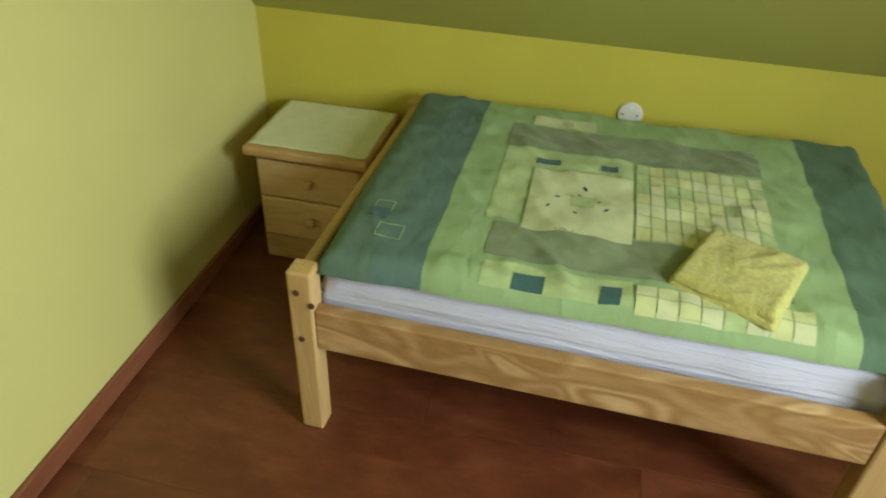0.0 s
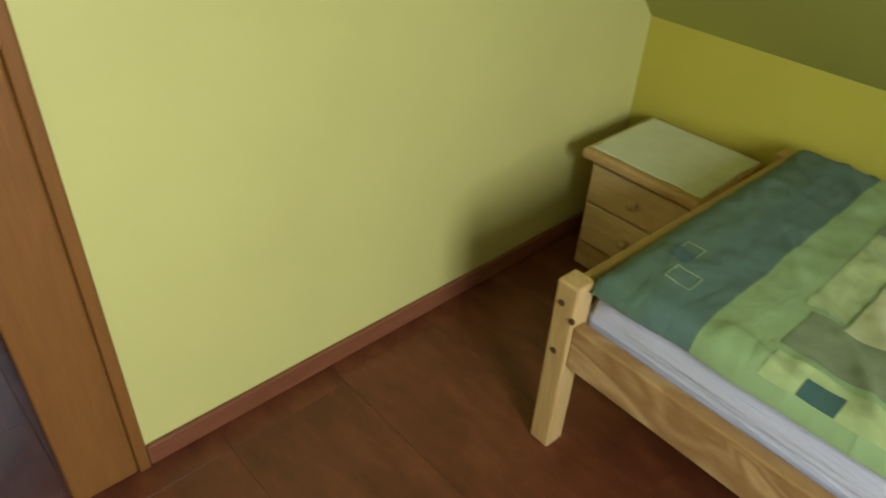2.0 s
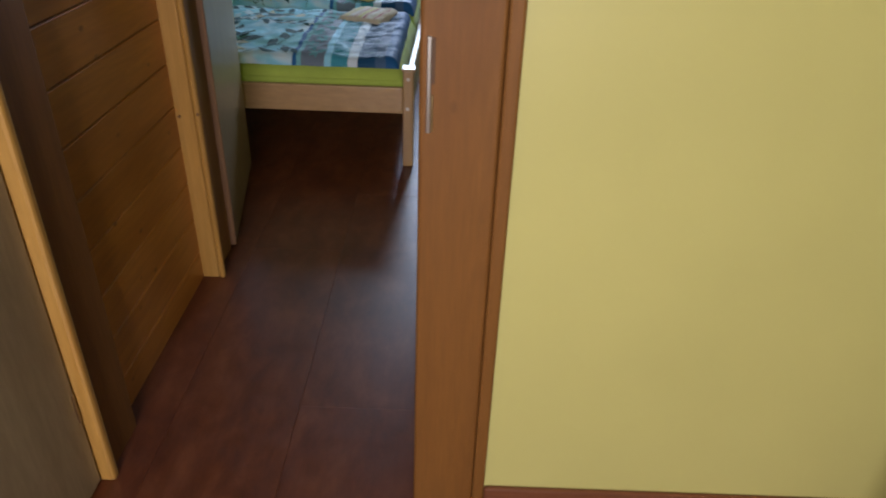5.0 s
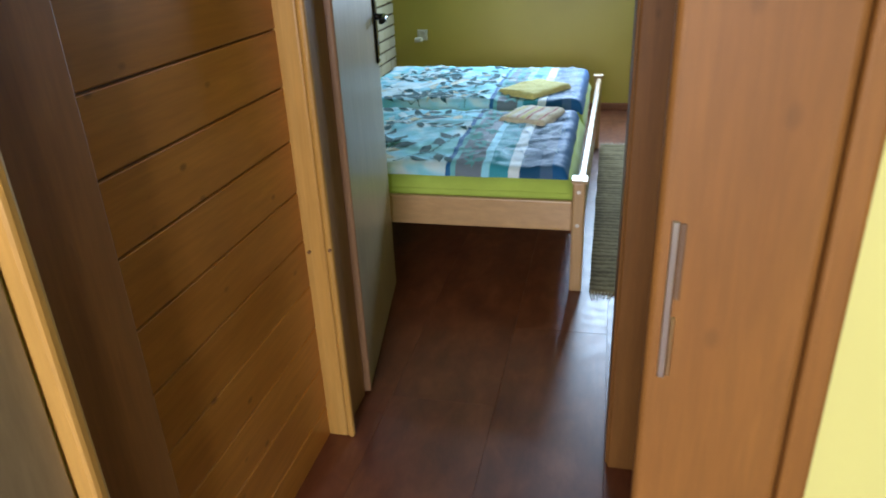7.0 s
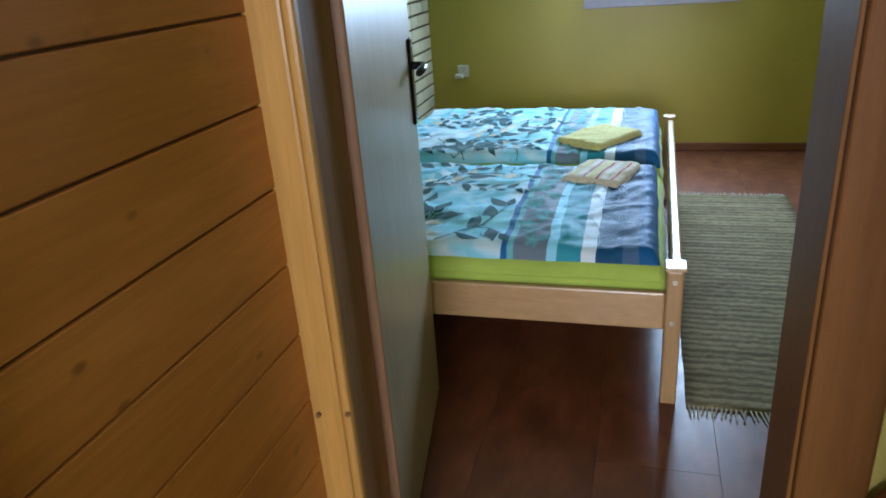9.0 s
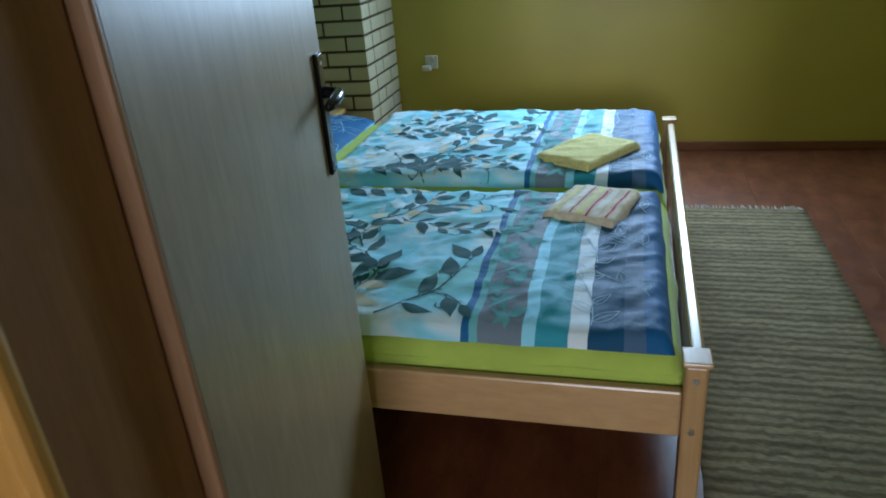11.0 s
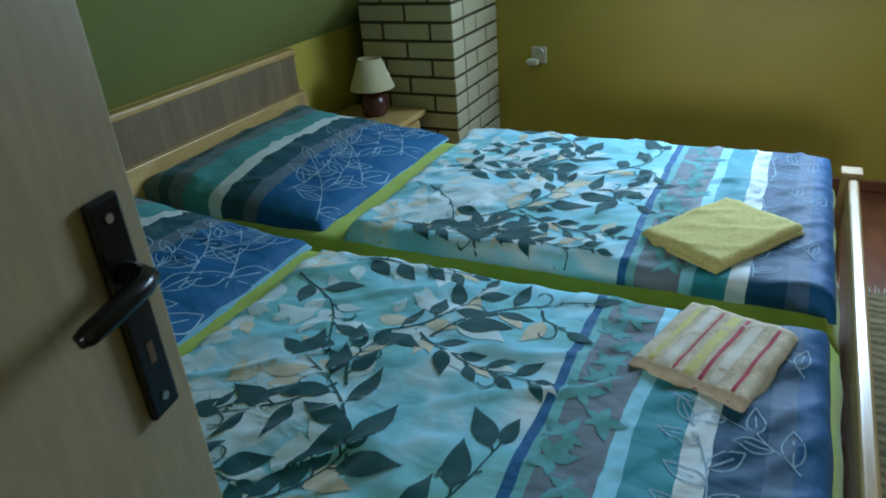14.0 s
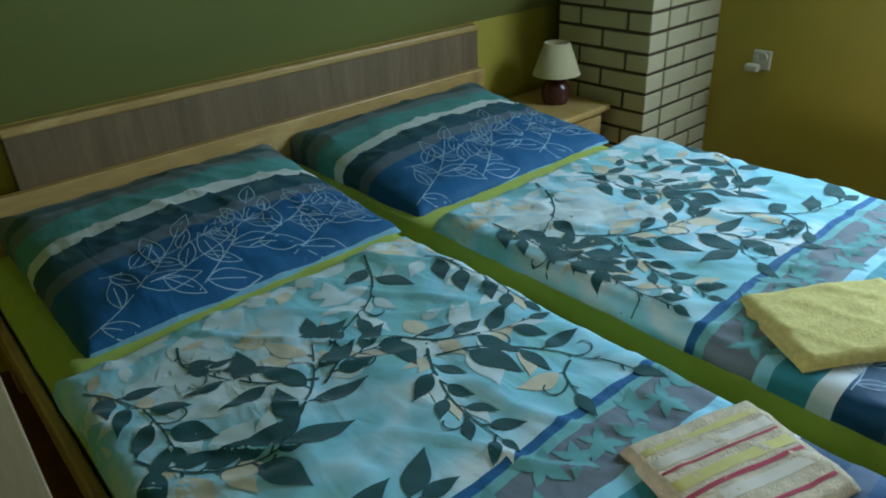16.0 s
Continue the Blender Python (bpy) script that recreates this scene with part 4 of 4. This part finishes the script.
# ---- second bedroom: nightstand and lamp ----
n2 = thing("nightstand", (-1.74, 4.15, 0), "pine nightstand with a table lamp beside the chimney", "nightstand")
part("body", boxm((-1.93, 3.99, 0.0), (-1.57, 4.32, 0.40), 0.004), PINE, n2)
part("top", boxm((-1.95, 3.965, 0.40), (-1.54, 4.345, 0.43), 0.009, 3), PINE_X, n2, "pine top board")
part("drawer", boxm((-1.572, 4.01, 0.24), (-1.556, 4.30, 0.385), 0.004), PINE_Y, n2)
part("drawer", boxm((-1.572, 4.01, 0.08), (-1.556, 4.30, 0.23), 0.004), PINE_Y, n2)

lamp = thing("table_lamp", (-1.735, 4.2, 0.43), "small table lamp with cream shade and dark red base", "lamp")
bm = bmesh.new()
rings = lathe(bm, (-1.735, 4.2, 0.43), [(0.05, 0), (0.055, 0.005), (0.063, 0.04), (0.06, 0.07), (0.042, 0.10), (0.02, 0.115), (0.012, 0.14)], 28)
bm.faces.new(rings[-1]), bm.faces.new(rings[0][::-1])
part("base", bm, CERAMIC, lamp, "dark red glazed bulbous base", True)
bm = bmesh.new()
lathe(bm, (-1.735, 4.2, 0.43), [(0.104, 0.128), (0.054, 0.262), (0.052, 0.262), (0.102, 0.128), (0.104, 0.128)], 40)
part("shade", bm, SHADE, lamp, "cream fabric cone shade", True)

# ---- sockets ----
so = thing("wall_socket", (-1.146, Y1, 0.56), "white wall socket with a plug-in adapter", "socket")
bm = boxm((-1.20, Y1 - 0.012, 0.53), (-1.12, Y1, 0.612), 0.006, 3)
part("plate", bm, WHITE, so)
bm = bmesh.new()
rings = lathe(bm, (0, 0, 0), [(0.024, 0), (0.024, 0.008), (0.019, 0.008), (0.019, 0.002)], 24)
bm.transform(Matrix.Translation((-1.158, Y1 - 0.012, 0.582)) @ Matrix.Rotation(radians(90), 4, "X"))
part("rim", bm, WHITE, so, "", True)
part("adapter", boxm((-1.218, Y1 - 0.05, 0.522), (-1.155, Y1 - 0.012, 0.556), 0.012, 3), WHITE, so, "white plug adapter")

# ---- chimney ----
CX0, CX1, CY0 = -1.865, -1.385, 4.362
chim = thing("chimney", ((CX0 + CX1) / 2, 4.62, 0), "cream painted brick chimney breast with dark joints", "chimney", "", "structure")
part("core", boxm((CX0 + 0.008, CY0 + 0.008, 0), (CX1 - 0.008, Y1, TOP)), MORTAR, chim)
pitch, joint = 0.0825, 0.0145
z = 0.564 - 7 * pitch + joint
row = 0
while z < TOP - 0.02:
    za, zb = max(z, 0.001), min(z + pitch - joint, TOP)
    if row % 2:
        fronts = [(CX0, -1.753), (-1.739, -1.508), (-1.494, CX1)]
        sides = [(CY0 + 0.131, 4.62), (4.631, Y1 - 0.001)]
    else:
        fronts = [(CX0, -1.632), (-1.618, CX1)]
        sides = [(CY0 + 0.131, 4.74), (4.751, Y1 - 0.001)]
    for a, b in fronts:
        part("brick", boxm((a, CY0, za), (b, CY0 + 0.12, zb), 0.003, 1), BRICK, chim)
    for a, b in sides:
        part("brick", boxm((CX1 - 0.1, a, za), (CX1, b, zb), 0.003, 1), BRICK, chim)
    z += pitch
    row += 1

# ---- rug ----
m, nt, b = nodes_of("rug_woven_rag", 0.95, 0, 0.1)
wv = nt.nodes.new("ShaderNodeTexWave")
wv.bands_direction = "Y"
for key, val in (("Scale", 8.0), ("Distortion", 3.0), ("Detail", 3.0), ("Detail Scale", 2.6)):
    wv.inputs[key].default_value = val
nt.links.new(coords(nt), wv.inputs["Vector"])
col = ramp(nt, wv.outputs["Fac"], [(0.08, (0.135, 0.103, 0.055)), (0.4, (0.19, 0.150, 0.082)), (0.9, (0.25, 0.202, 0.115))])
tone = noise_tex(nt, coords(nt, (2.5, 11, 1)), 1.0, 2)
col = mix(nt, "MULTIPLY", 0.6, col, ramp(nt, tone, [(0.35, (0.55, 0.55, 0.55)), (0.6, (1, 1, 1))]))
col = mix(nt, "MULTIPLY", 0.5, col, ramp(nt, noise_tex(nt, coords(nt, (45, 90, 1)), 1.0, 2), [(0.3, (0.45, 0.45, 0.45)), (0.65, (1, 1, 1))]))
nt.links.new(col, b.inputs["Base Color"])
bump(nt, b, noise_tex(nt, coords(nt, (60, 220, 1)), 1.0, 2), 0.6, 0.004)
RUG = m
RX0, RX1, RY0, RY1 = 0.245, 0.845, 1.90, 3.93
rug = thing("rug", (0.545, 2.9, 0), "woven grey-beige rag rug with fringed ends", "rug")
bm = bmesh.new()
N = 150
grid = []
for i in range(N + 1):
    y = RY0 + (RY1 - RY0) * i / N
    wob = 0.006 * noise.noise(Vector((y * 6, 1, 0)))
    grid.append([bm.verts.new((RX0 + wob + (RX1 - RX0) * j / 12, y, 0.0075 + 0.0045 * (i % 2) + 0.0015 * noise.noise(Vector((j * 0.9, i * 0.7, 2))))) for j in range(13)])
for i in range(N):
    for j in range(12):
        bm.faces.new((grid[i][j], grid[i][j + 1], grid[i + 1][j + 1], grid[i + 1][j]))
low = bmesh.ops.extrude_edge_only(bm, edges=[e for e in bm.edges if e.is_boundary])
for v in low["geom"]:
    if isinstance(v, bmesh.types.BMVert):
        v.co.z = 0.0005
part("weave", bm, RUG, rug, "", True)
FRINGE = cloth_mat("fringe_cotton", (0.30, 0.28, 0.21), 0.1)
for y, s in ((RY0, -1), (RY1, 1)):
    bm = bmesh.new()
    r = random.Random(int(y * 10))
    for k in range(44):
        x = RX0 + 0.008 + (RX1 - RX0 - 0.016) * k / 43
        dx, L = 0.014 * (r.random() - 0.5), 0.035 + 0.025 * r.random()
        tube(bm, (x, y, 0.006), (x + dx, y + s * L * 0.5, 0.005), 0.0035, 0.003, 6)
        tube(bm, (x + dx, y + s * L * 0.5, 0.005), (x + dx * 1.8, y + s * L, 0.004), 0.003, 0.0022, 6)
    part("fringe", bm, FRINGE, rug, "pale cotton fringe")

# ---- floor boards ----
W, L = 0.33, 1.3
r = random.Random(2)
shared = {}
for k in range(-9, 14):
    x0 = -0.34 + W * k
    x1 = x0 + W
    if x1 < -2.1 or x0 > 2.35:
        continue
    off = r.random() * L
    y = -3.2 - off
    while y < 4.95:
        a, b = max(y, -3.2), min(y + L, 4.95)
        if b - a > 0.02:
            key = round(b - a, 3)
            if key not in shared:
                bm = boxm((0.0003, 0.0003, -0.012), (W - 0.0003, b - a - 0.0003, 0.0), 0.0005, 1)
                me = bpy.data.meshes.new("floor_board")
                bm.to_mesh(me)
                bm.free()
                me.materials.append(FLOOR)
                shared[key] = me
            ob = new("floor_board", shared[key])
            ob.parent = floor
            ob.location = Vector((x0, a, 0)) - BASES[floor.name]
        y += L
